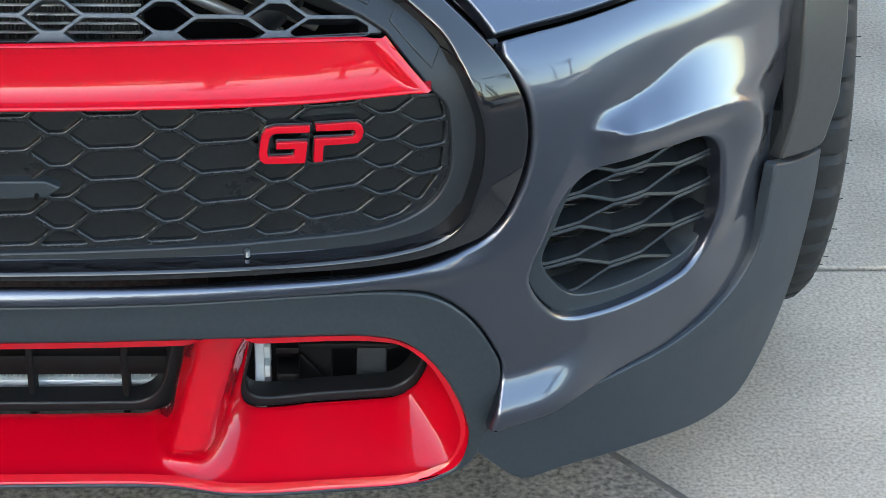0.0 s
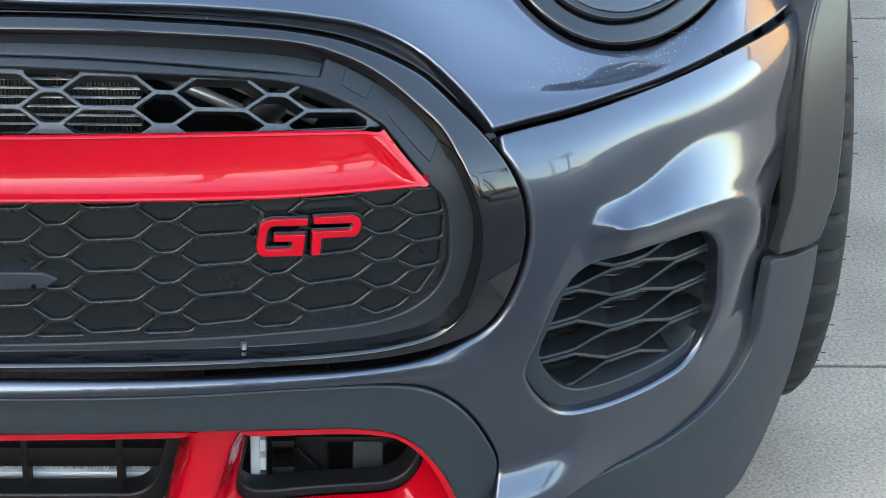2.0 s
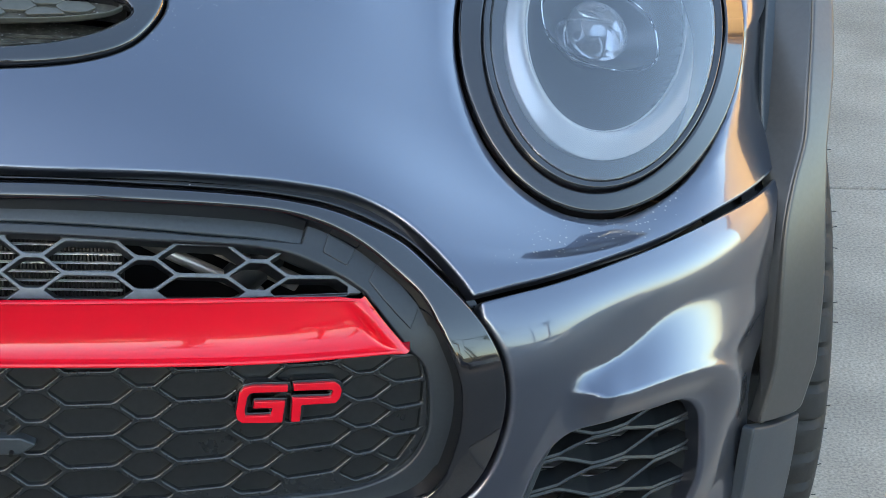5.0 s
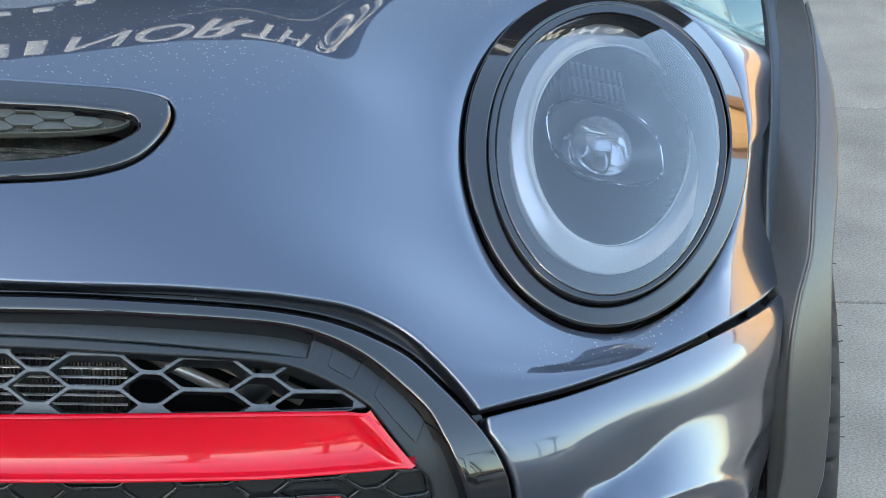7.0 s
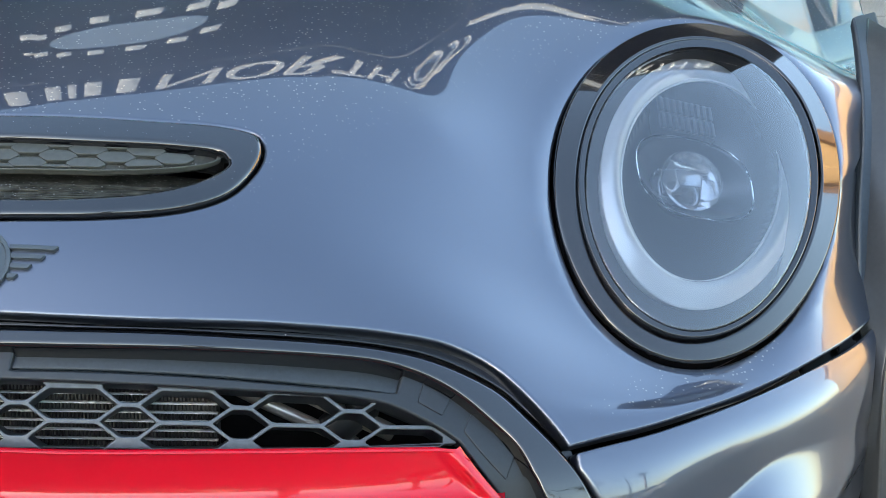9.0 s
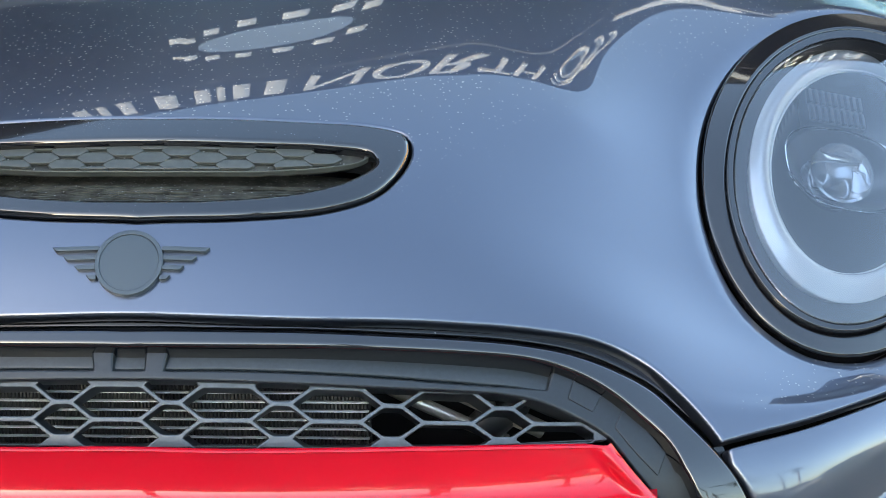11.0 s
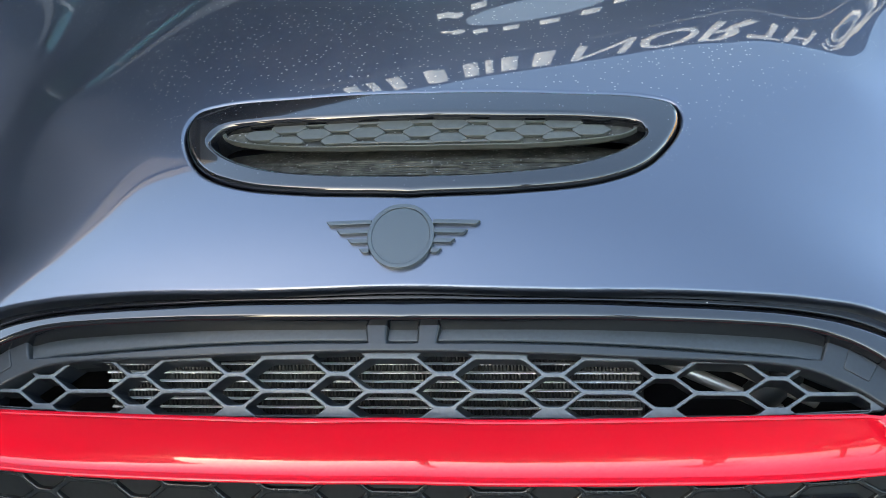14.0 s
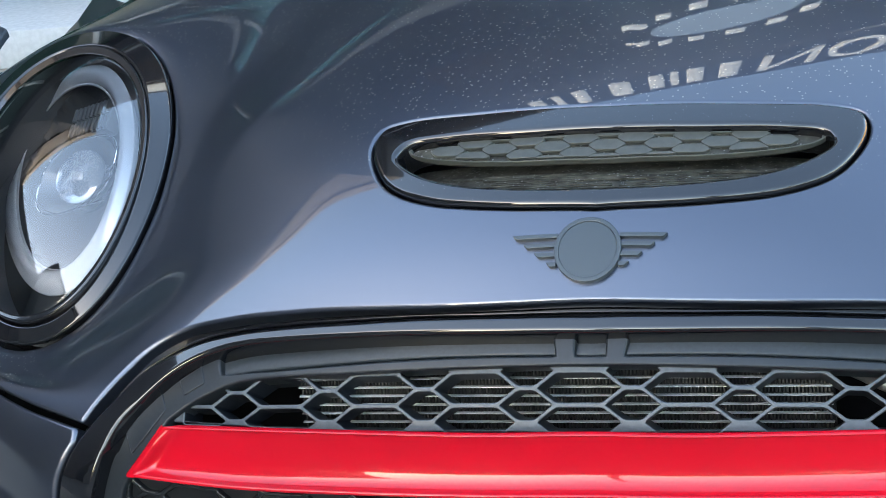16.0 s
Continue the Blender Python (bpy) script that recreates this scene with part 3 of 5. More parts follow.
sheet("front_bumper", bumper_skin, bumper_line, [duct_r, duct_r * [-1, 1]], CLEANPAINT, car, "slate-blue metallic front bumper", grid=0.004, gap=0.005, rim=0.005, depth=0.014, hole_depth=0.020, soft=0.0020)

ring_line = ring_of(ring_half)
ring_hole = ring_of(curve(mid(RING_IN), 8))


def ring_skin(x, s):
    d = near(x, s, ring_line)
    a = np.abs(x)
    out = -0.006 + 0.9 * np.minimum(d, 0.004) + 0.16 * np.clip(d - 0.004, 0, 0.03)
    return skin(x, s) - np.stack([0 * a, out, 0 * a], -1)


sheet("grille_surround", ring_skin, scaled(ring_line, 0.996, 0.994), [ring_hole], GLOSS, car, "gloss-black rounded grille surround", grid=0.007, gap=0.005, rim=0.004, depth=0.03, hole_depth=0.03)

# dusty gloss-black seal that closes the gap under the bonnet's edge
seal_half = curve([(0.0, 0.776)] + [(u, w - 0.008) for u, w in RING_OUT[:-1][::-1] if w > 0.70 and u > 0.05] + [(0.470, 0.700), (0.482, 0.716)] + [(u, w + 0.009) for u, w in EDGE[::-1] if u > 0.05] + [(0.0, 0.803)], 4)
sheet("bonnet_seal", at_depth(0.022), ring_of(seal_half), [], dusted(mat("dusty_seal_plastic", (0.006, 0.006, 0.007), rough=0.12), 0.30, 0.05, 0.72, 160, 0.1), car, "dusty gloss-black seal under the bonnet edge", grid=0.01, gap=0.005, rim=0.002, depth=0.01)

# near-black backing sheet; its colour stands in for deep shade behind all openings
backing_half = curve([(0, 0.13), (0.40, 0.13), (0.68, 0.24), (0.71, 0.45), (0.71, 0.66), (0.5, 0.76), (0, 0.78)], 6)
sheet("shade_backing", at_depth(0.17), ring_of(backing_half), [], DARK, car, "near-black backing that stands for the shade behind the grilles", grid=0.03, gap=0.02, depth=0.02)

# inner frame with its slots
big = ring_of(curve(mid(BIG), 6, corners=(9, 10)))
slot_r = curve(SLOT, 5, closed=True, corners=(0, 4, 5, 9))
slot_l = slot_r * [-1, 1]
slot_m = np.array([(-0.0125, SLOT[0][1]), (0.0125, SLOT[0][1]), (0.0125, SLOT[-1][1]), (-0.0125, SLOT[-1][1])])
pads = [curve(PAD1, 4, closed=True, corners=(0, 1, 2, 3)), curve(PAD2, 4, closed=True, corners=(0, 2, 3, 5))]


def frame_skin(x, s):
    return skin(x, s) + np.array([0, 0.020, 0])


sheet("grille_frame", frame_skin, scaled(ring_hole, 1.012, 1.02), [big, slot_r, slot_l, slot_m], FRAMEBLACK, car, "dark satin inner grille frame", grid=0.006, gap=0.004, rim=0.0025, depth=0.01, hole_depth=0.02)
for sx in (-1, 1):
    for pad in pads:
        sheet("frame_pad", at_depth(0.0183), pad * [sx, 1], [], FRAMEBLACK, car, "flat raised pad of the grille frame", grid=0.01, gap=0.003, rim=0.0012, depth=0.003)
slot_back = ring_of(curve([(0, 0.738), (0.2, 0.744), (0.30, 0.747), (0.345, 0.749), (0.348, 0.777), (0.2, 0.774), (0, 0.767)], 6))
sheet("slot_ramp", lambda x, s: skin(x, s) + np.stack([0 * x, 0.0265 + 0.9 * np.maximum(s - 0.744 - 0.1 * x ** 2, 0), 0 * x], -1), slot_back, [], SATIN, car, "dark ramp inside the upper slot", grid=0.02, gap=0.01, depth=0.004)


# honeycomb
ROW, COL, SHIFT = 0.01425, 0.0442, -0.010


def lean(x):
    return 0.16 * np.asarray(x) ** 2


def hexagon(cx, cv, size):
    a, b, h = size
    pts = np.array([(a, 0), (b, h), (-b, h), (-a, 0), (-b, -h), (b, -h)])
    pts = pts + [cx, cv]
    pts[:, 1] += lean(pts[:, 0])
    return pts


def clipped(poly, line, keep):
    """The part of a polygon on one side of a height line s = line(x)."""
    out = []
    for p, q in zip(poly, np.roll(poly, -1, 0)):
        dp, dq = (p[1] - line(p[0])) * keep, (q[1] - line(q[0])) * keep
        if dp >= 0:
            out.append(p)
        if (dp >= 0) != (dq >= 0):
            out.append(p + (q - p) * dp / (dp - dq))
    return np.array(out)


def size_of(poly):
    return 0.5 * abs(np.sum(poly[:, 0] * np.roll(poly[:, 1], -1) - np.roll(poly[:, 0], -1) * poly[:, 1])) if len(poly) > 2 else 0


def honeycomb(v_first, rows, sizes, top, low, reach):
    """Cells of two sizes in turn, cut off at the lines top and low and at |x| = reach."""
    out = []
    for r in range(rows):
        v = v_first - r * ROW
        for k in range(-12, 13):
            if (k + r) % 2 == 0:
                continue
            h = hexagon(SHIFT + k * COL, v, sizes[r % 2])
            for turn, line, keep in ((1, top, -1), (1, low, 1), (-1, reach, -1), (-1, lambda q: -reach(q), 1)):
                if len(h) > 2:
                    h = clipped(h[:, ::turn], line, keep)
                    h = h[:, ::turn] if len(h) > 2 else h
            if size_of(h) > 6e-5:
                out.append(h)
    return out


bar_top = curve(mid(BAR), 8)
bar_low = curve(BAR_LOW + [(0.0, BAR_LOW[-1][1])], 8)
bar_line = ring_of(np.concatenate([bar_top, bar_low]))
upper_half = np.concatenate([curve([(0, BAR[0][1] - 0.016), (0.2158, BAR[1][1] - 0.016), (0.378, BAR[2][1] - 0.014)], 8), curve(BIG[9:], 6)[1:], [(0, BIG[-1][1])]])
upper = ring_of(upper_half)
upper_plate = ring_of(np.concatenate([upper_half[:1] - [0, 0.004], upper_half[1:-1] * [1.012, 1.004], upper_half[-1:] + [0, 0.004]]))
big_top = np.array(sorted([(abs(u), w) for u, w in BIG[9:]]))


def top_line(q):
    return np.interp(abs(q), big_top[:, 0], big_top[:, 1]) - 0.0010


def bar_line_top(q):
    return np.interp(abs(q), bar_top[:, 0], bar_top[:, 1]) - 0.012


BIG_CELLS = ((0.0222, 0.0070, 0.0121), (0.0346, 0.0192, 0.0121))
# same plastic as the bars; the darker colour paints shade inside the holes
SHADEWALL = mat("shaded_mesh_wall", (0.010, 0.012, 0.015), rough=0.42, spec=0.3, grain=0.1, grain_size=200)
sheet("upper_mesh", at_depth(0.028), upper_plate, honeycomb(0.7265, 4, BIG_CELLS, top_line, bar_line_top, lambda q: 0.372), MESHGREY, car, "open black honeycomb mesh", grid=0.008, gap=0.0035, rim=0.0012, depth=0.012, hole_depth=0.026, wall=SHADEWALL)

lower_half = np.concatenate([curve(mid(BIG[:8]), 6), curve([BIG[7], (0.4235, BAR_LOW[0][1] + 0.006)] + [(u, w + 0.006) for u, w in BAR_LOW[1:]] + [(0.0, BAR_LOW[-1][1] + 0.006)], 6)[1:]])
lower = ring_of(lower_half)
low_edge = np.array(sorted([(abs(u), w) for u, w in mid(BIG[:5])]))


def low_top(q):
    return np.interp(abs(q), bar_low[::-1, 0], bar_low[::-1, 1]) + 0.004


def low_line(q):
    return np.interp(abs(q), low_edge[:, 0], low_edge[:, 1]) + 0.004


def low_reach(q):
    return np.interp(q, [0.50, 0.53, 0.56, 0.61, 0.645, 0.68], [0.395, 0.415, 0.433, 0.436, 0.430, 0.418])


CELLS = ((0.0206, 0.0063, 0.0116), (0.0330, 0.0184, 0.0116))
sheet("lower_mesh", at_depth(0.026), scaled(lower, 1.012, 1.03), honeycomb(0.642, 11, CELLS, low_top, low_line, low_reach), RIBBLACK, car, "closed black honeycomb panel", grid=0.008, gap=0.0035, rim=0.0019, depth=0.012, hole_depth=0.0075)


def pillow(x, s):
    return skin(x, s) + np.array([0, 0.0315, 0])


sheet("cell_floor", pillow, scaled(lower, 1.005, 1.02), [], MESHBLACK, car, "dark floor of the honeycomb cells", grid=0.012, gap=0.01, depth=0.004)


def loft(name, fn, nu, nv, material, parent, label=""):
    """An even grid of points fn(u, v), u and v from 0 to 1, with smooth shading but for its sharp folds."""
    pts = [fn(i / nu, j / nv) for j in range(nv + 1) for i in range(nu + 1)]
    faces = [(j * (nu + 1) + i, j * (nu + 1) + i + 1, (j + 1) * (nu + 1) + i + 1, (j + 1) * (nu + 1) + i) for j in range(nv) for i in range(nu)]
    me = bpy.data.meshes.new(name)
    me.from_pydata([tuple(map(float, p)) for p in pts], [], faces)
    me.polygons.foreach_set("use_smooth", [True] * len(me.polygons))
    return link(name, me, material, parent, label)


# section of the bar from below upwards: share of its height, push outwards
BAR_W = np.linspace(0, 1, 25) ** 1.4
BAR_V = np.concatenate([[0.0, 0.012, 0.03, 0.06], 0.08 + 0.85 * BAR_W, [0.938, 0.946, 0.956, 0.972, 0.988, 1.0, 0.66]])
BAR_D = np.concatenate([[-0.020, 0.0, 0.002, 0.0022], 0.0016 - 0.040 * BAR_W ** 0.5 + 0.036 * BAR_W, [-0.0015, 0.0002, 0.0014, 0.002, 0.001, -0.0025, -0.021]])


def bar_point(u, v):
    q = 2 * u - 1
    (ax, asv), (bx, bs) = BAR[-1], BAR_LOW[0]
    k = np.interp(v, np.linspace(0, 1, len(BAR_V)), BAR_V)
    end = bx + (ax - bx) * k
    x = end * q
    a = abs(x)
    t = np.interp(a, bar_top[:, 0], bar_top[:, 1])
    l = np.interp(a, bar_low[::-1, 0], bar_low[::-1, 1])
    s = l + (t - l) * k
    d = np.interp(v, np.linspace(0, 1, len(BAR_D)), BAR_D)
    flat = step(0.003, 0.026, end - a)
    d = (d * flat + (1 - flat) * 0.002 if 0.0 < v < 1.0 else d) - (0.005 if abs(q) > 0.9985 else 0)
    return skin(x, s) - np.array([0, d, 0])


loft("grille_bar", bar_point, 260, 104, RED, car, "glossy red bar across the grille")

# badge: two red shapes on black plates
badge = new("grille_badge")
badge.parent = car
tagged(badge, "red badge with black edges on the honeycomb")
for shape in (G, P):
    loop = np.array(shape)
    sheet("badge_plate", at_depth(0.017), even(loop, 0.0015) + outward(even(loop, 0.0015), False) * 0.0016, [], GLOSS, badge, "black badge plate", grid=0.01, gap=0.0016, rim=0.0006, depth=0.012)
    sheet("badge_face", at_depth(0.0135), loop, [], RED, badge, "red badge face", grid=0.01, gap=0.0016, rim=0.0008, depth=0.004)

radar_half = curve([(0.0, RADAR[0][1])] + RADAR + [(0.0, RADAR[-1][1])], 4, corners=(1, 2, 3, 4, 5))
sheet("sensor_cover", at_depth(0.020), ring_of(radar_half), [], SATIN, car, "satin tapered cover in the lower honeycomb", grid=0.01, gap=0.004, rim=0.002, depth=0.012)
for sx in (-1, 1):
    bm = bmesh.new()
    p = skin(sx * 0.105, 0.5515) + np.array([0, 0.018, 0])
    bmesh.ops.create_cone(bm, cap_ends=True, segments=16, radius1=0.0022, radius2=0.0018, depth=0.006, matrix=pose(*p, 90, 0, 0))
    part("screw", bm, DARK, car)
bm = bmesh.new()
p = skin(0.272, 0.494) + np.array([0, 0.016, 0])
bmesh.ops.create_cone(bm, cap_ends=True, segments=12, radius1=0.0026, radius2=0.0026, depth=0.006, matrix=pose(*p, 0, 0, 0))
bmesh.ops.create_cone(bm, cap_ends=True, segments=12, radius1=0.0015, radius2=0.0015, depth=0.02, matrix=pose(p[0], p[1] + 0.01, p[2], 90, 0, 0))
part("clip", bm, ALLOY, car, "small metal clip under the honeycomb")
# lower floor strip between the panel and the surround
strip_half = curve([(0, 0.478), (0.3, 0.479), (0.43, 0.486), (0.44, 0.52), (0.40, 0.515), (0.3, 0.505), (0, 0.502)], 6)
sheet("lower_strip", at_depth(0.045), ring_of(strip_half), [], GLOSS, car, "gloss-black strip under the honeycomb", grid=0.02, gap=0.01, depth=0.01)

bm = bmesh.new()
box(bm, (-0.44, 0.17, 0.215), (0.44, 1.2, 0.225))
part("undertray", bm, DARK, car, "black undertray")

# ---- the lower intake ----
red_half = curve(mid(RED_RIM, True, True), 6)
red_line = ring_of(red_half)
val_half = np.concatenate([valance_half[::-1], curve(mid(VAL_OUT, False, True), 6)[1:]])


def valance_skin(x, s):
    d = near(x, s, red_line)
    return skin(x, s) - np.stack([0 * d, 0.002 + 0.002 * (1 - step(0, 0.03, d)), 0 * d], -1)


sheet("valance", valance_skin, ring_of(val_half), [red_line], SATIN, car, "satin grey lower valance", grid=0.007, gap=0.005, rim=0.003, depth=0.03, hole_depth=0.012)
(S0x, S0s), (S1x, S1s) = STRUT


centre_open = ring_of(curve(mid(CENTRE_OPEN, True, True), 6, corners=(2,)))
side_open = curve(SIDE_OPEN, 6, closed=True, corners=(0, 10))


def red_skin(x, s):
    a = np.abs(x)
    d = near(x, s, red_line)
    gap = np.full(np.shape(d), 9.0)
    q = np.stack([np.ravel(a), np.ravel(s)], 1)
    for loop in (centre_open, side_open):
        free = np.where(inside(q, loop).reshape(np.shape(d)), 0, near(a, s, loop))
        gap = np.minimum(gap, free)
    deep = -0.006 + 0.081 * (d / (d + gap + 1e-6)) ** 0.8
    line = S1x + (S0x - S1x) * (s - S1s) / (S0s - S1s)
    r = np.abs(a - line)
    ridge = 1 - step(0.010, 0.036, r)
    deep = deep * (1 - 0.72 * ridge * step(0.262, 0.30, s))
    return skin(x, s) + np.stack([0 * a, deep, 0 * a], -1)


TRAYBLACK = mat("intake_tray_plastic", (0.010, 0.011, 0.012), rough=0.38, spec=0.4, grain=0.15, grain_size=300)
red = sheet("red_intake", red_skin, scaled(red_line, 1.004, 1.012), [centre_open, side_open, side_open * [-1, 1]], RED, car, "glossy red flared lower intake", grid=0.004, gap=0.005, rim=0.003, depth=0.01, hole_depth=0.012)
for loop in (centre_open, side_open, side_open * [-1, 1]):
    sheet("intake_tray", at_depth(0.0795), scaled(loop, 1.05, 1.08), [scaled(loop, 0.96, 0.90) + [0, 0.0042]], TRAYBLACK, car, "black tray lining the intake opening", grid=0.02, gap=0.005, rim=0.003, depth=0.02, hole_depth=0.022)

# cooler behind the middle opening
cooler = new("cooler")
cooler.parent = car
tagged(cooler, "aluminium cooler with thin fins behind the lower intake")
FIN = mat("cooler_fins", (0.12, 0.116, 0.10), rough=0.5, metal=0.7, grain=0.4, grain_size=200)
bm = bmesh.new()
box(bm, (-0.23, 0.134, 0.25), (0.23, 0.140, 0.43))
part("fin_block", bm, FIN, cooler)
for z in (0.2800, 0.2920, 0.3015, 0.3140, 0.3500):
    bm = bmesh.new()
    box(bm, (-0.23, 0.118, z), (0.23, 0.136, z + 0.0055), 0.0015)
    part("cooling_tube", bm, PALEALU, cooler, "bright cooling tube")
    bm = bmesh.new()
    for k in range(150):
        u = -0.228 + k * 0.00306
        box(bm, (u, 0.123, z - 0.008), (u + 0.0009, 0.132, z - 0.0005))
    tagged(part("fin", bm, ALLOY, cooler), kind="stuff")
guard = new("guard")
guard.parent = car
tagged(guard, "black guard bars in the lower intake")
for u in (-0.1760, -0.0930, -0.0095, 0.0735, 0.1566):
    bm = bmesh.new()
    box(bm, (u - 0.003, 0.096, 0.277), (u + 0.003, 0.1175, 0.37), 0.001)
    part("guard_bar", bm, DARK, guard)
bm = bmesh.new()
box(bm, (-0.22, 0.0985, 0.326), (0.22, 0.114, 0.346), 0.0015)
part("guard_rail", bm, DARK, guard)

# brackets and boxes behind the side openings
WHITE_PL = mat("white_plastic", (0.48, 0.49, 0.49), rough=0.5, grain=0.1)
for sx in (-1, 1):
    bm = bmesh.new()
    box(bm, (min(sx * 0.270, sx * 0.279), 0.128, 0.25), (max(sx * 0.270, sx * 0.279), 0.16, 0.37), 0.002)
    for k in range(4):
        z = 0.281 + 0.020 * k
        box(bm, (min(sx * 0.278, sx * 0.284), 0.130, z), (max(sx * 0.278, sx * 0.284), 0.16, z + 0.013), 0.001)
    part("cooler_tank", bm, WHITE_PL, car, "pale end tank seen in the side opening")
    bm = bmesh.new()
    for k in range(3):
        z = 0.275 + 0.028 * k
        box(bm, (min(sx * 0.29, sx * 0.31), 0.122, z), (max(sx * 0.29, sx * 0.31), 0.15, z + 0.007), 0.001)
    box(bm, (min(sx * 0.305, sx * 0.34), 0.16, 0.26), (max(sx * 0.305, sx * 0.34), 0.19, 0.40), 0.004)
    box(bm, (min(sx * 0.31, sx * 0.40), 0.15, 0.318), (max(sx * 0.31, sx * 0.40), 0.17, 0.324), 0.001)
    tube(bm, [(sx * 0.31, 0.155, 0.31), (sx * 0.335, 0.155, 0.28)], 0.002)
    tube(bm, [(sx * 0.395, 0.155, 0.318), (sx * 0.37, 0.155, 0.29)], 0.002)
    part("bracket", bm, DARK, car, "black bracket in the side opening")
    bm = bmesh.new()
    box(bm, (min(sx * 0.362, sx * 0.390), 0.15, 0.285), (max(sx * 0.362, sx * 0.390), 0.17, 0.322), 0.002)
    part("sensor_box", bm, SATIN, car, "grey sensor box in the side opening")
    bm = bmesh.new()
    bmesh.ops.create_cone(bm, cap_ends=True, segments=14, radius1=0.004, radius2=0.004, depth=0.01, matrix=pose(sx * 0.385, 0.155, 0.352, 90, 0, 0))
    bmesh.ops.create_cone(bm, cap_ends=True, segments=14, radius1=0.003, radius2=0.003, depth=0.01, matrix=pose(sx * 0.372, 0.155, 0.358, 90, 0, 0))
    part("bolt", bm, ALLOY, car, "bright bolt heads")

# ---- brake ducts ----
duct_c = np.array(DUCT).mean(0)
SLATGREY = mat("duct_slat_plastic", (0.011, 0.013, 0.0145), spec=0.3, rough=0.40, grain=0.15, grain_size=200, bump=0.06, bump_size=700)



for sx in (-1, 1):
    duct = new("brake_duct")
    duct.parent = car
    tagged(duct, "black brake duct with wavy slats")
    sheet("duct_wall", at_depth(0.014, bumper_skin), scaled(duct_r, 1.04) * [sx, 1], [(scaled(duct_r, 0.93) + [0.005, 0.007]) * [sx, 1]], SATIN, duct, "satin grey duct lining", grid=0.01, gap=0.005, rim=0.002, depth=0.004, hole_depth=0.05)
    # long wavy slats: hexagon rows joined end to end, tilted with the duct
    inner = scaled(duct_r, 0.985)
    lo, hi = inner.min(0), inner.max(0)
    for r in range(-1, 11):
        v0 = 0.5440 - 0.0175 * r
        line = []
        for u in np.linspace(lo[0], hi[0], 110):
            w = abs(((u - 0.603) / 0.122 + 0.5 * (r % 2)) % 1.0 - 0.5) * 2
            v = v0 + 0.0128 * (np.clip((w - 0.25) / 0.50, 0, 1) - 0.5) - 0.03 * (u - duct_c[0])
            if inside(np.array([[u, v]]), inner)[0]:
                line.append((u, v))
        if len(line) < 6:
            continue
        bm = bmesh.new()
        rows = []
        for u, v in line:
            p = bumper_skin(np.array(sx * u), np.array(v))
            rows.append([bm.verts.new((p[0], p[1] + dy, p[2] + dz)) for dy, dz in ((0.0225, -0.0020), (0.0212, 0.0), (0.0225, 0.0020), (0.050, 0.0026), (0.050, -0.0026))])
        for a, b in zip(rows, rows[1:]):
            for k in range(5):
                bm.faces.new((a[k], a[(k + 1) % 5], b[(k + 1) % 5], b[k]))
        bm.faces.new(rows[0])
        bm.faces.new(rows[-1][::-1])
        part("slat", bm, SLATGREY, duct)
    bm = bmesh.new()
    for k in range(22):
        z = 0.36 + k * 0.0085
        box(bm, (min(sx * 0.52, sx * 0.645), 0.222, z), (max(sx * 0.52, sx * 0.645), 0.232, z + 0.0016))
    tagged(part("fin", bm, ALLOY, duct, "thin fins deep in the duct"), "thin fins deep in the duct", kind="stuff")

# ---- corner blades of the splitter ----
blade_r = curve(BLADE_LINE, 5, closed=True, corners=(0, 7, 8, 9, 20))
for sx in (-1, 1):
    sheet("splitter_blade", blade_skin, blade_r * [sx, 1], [], BLADE, car, "satin blue-grey splitter blade", grid=0.012, gap=0.006, rim=0.002, depth=0.012)

# ---- bonnet scoop and emblem ----
scoop = new("bonnet_scoop")
scoop.parent = car
tagged(scoop, "gloss-black bonnet scoop with honeycomb insert")
scoop_hole = ring_of(curve([(0.0, SCOOP_IN[0][1])] + SCOOP_IN[1:8] + [(0.0, SCOOP_IN[8][1])], 8))


def scoop_skin(x, s):
    p, _, _, n = frame_of(skin, np.stack([np.ravel(x), np.ravel(s)], 1))
    return (p + n * 0.0035).reshape(np.shape(x) + (3,))


DUSTYGLOSS = dusted(mat("dusty_black_gloss_plastic", (0.006, 0.006, 0.007), rough=0.07, coat=0.6, rough_var=0.03), 0.16, 0.06, 0.6)
sheet("scoop_frame", scoop_skin, scaled(scoop_line, 0.992, 0.978), [scoop_hole], DUSTYGLOSS, scoop, "gloss-black scoop frame", grid=0.007, gap=0.005, rim=0.005, depth=0.012, hole_depth=0.03)


def below(depth, tilt=0.0):
    def fn(x, s):
        p, _, _, n = frame_of(skin, np.stack([np.ravel(x), np.ravel(s)], 1))
        d = (depth + tilt * (np.ravel(s) - 0.935))[:, None]
        return (p - n * d).reshape(np.shape(x) + (3,))
    return fn


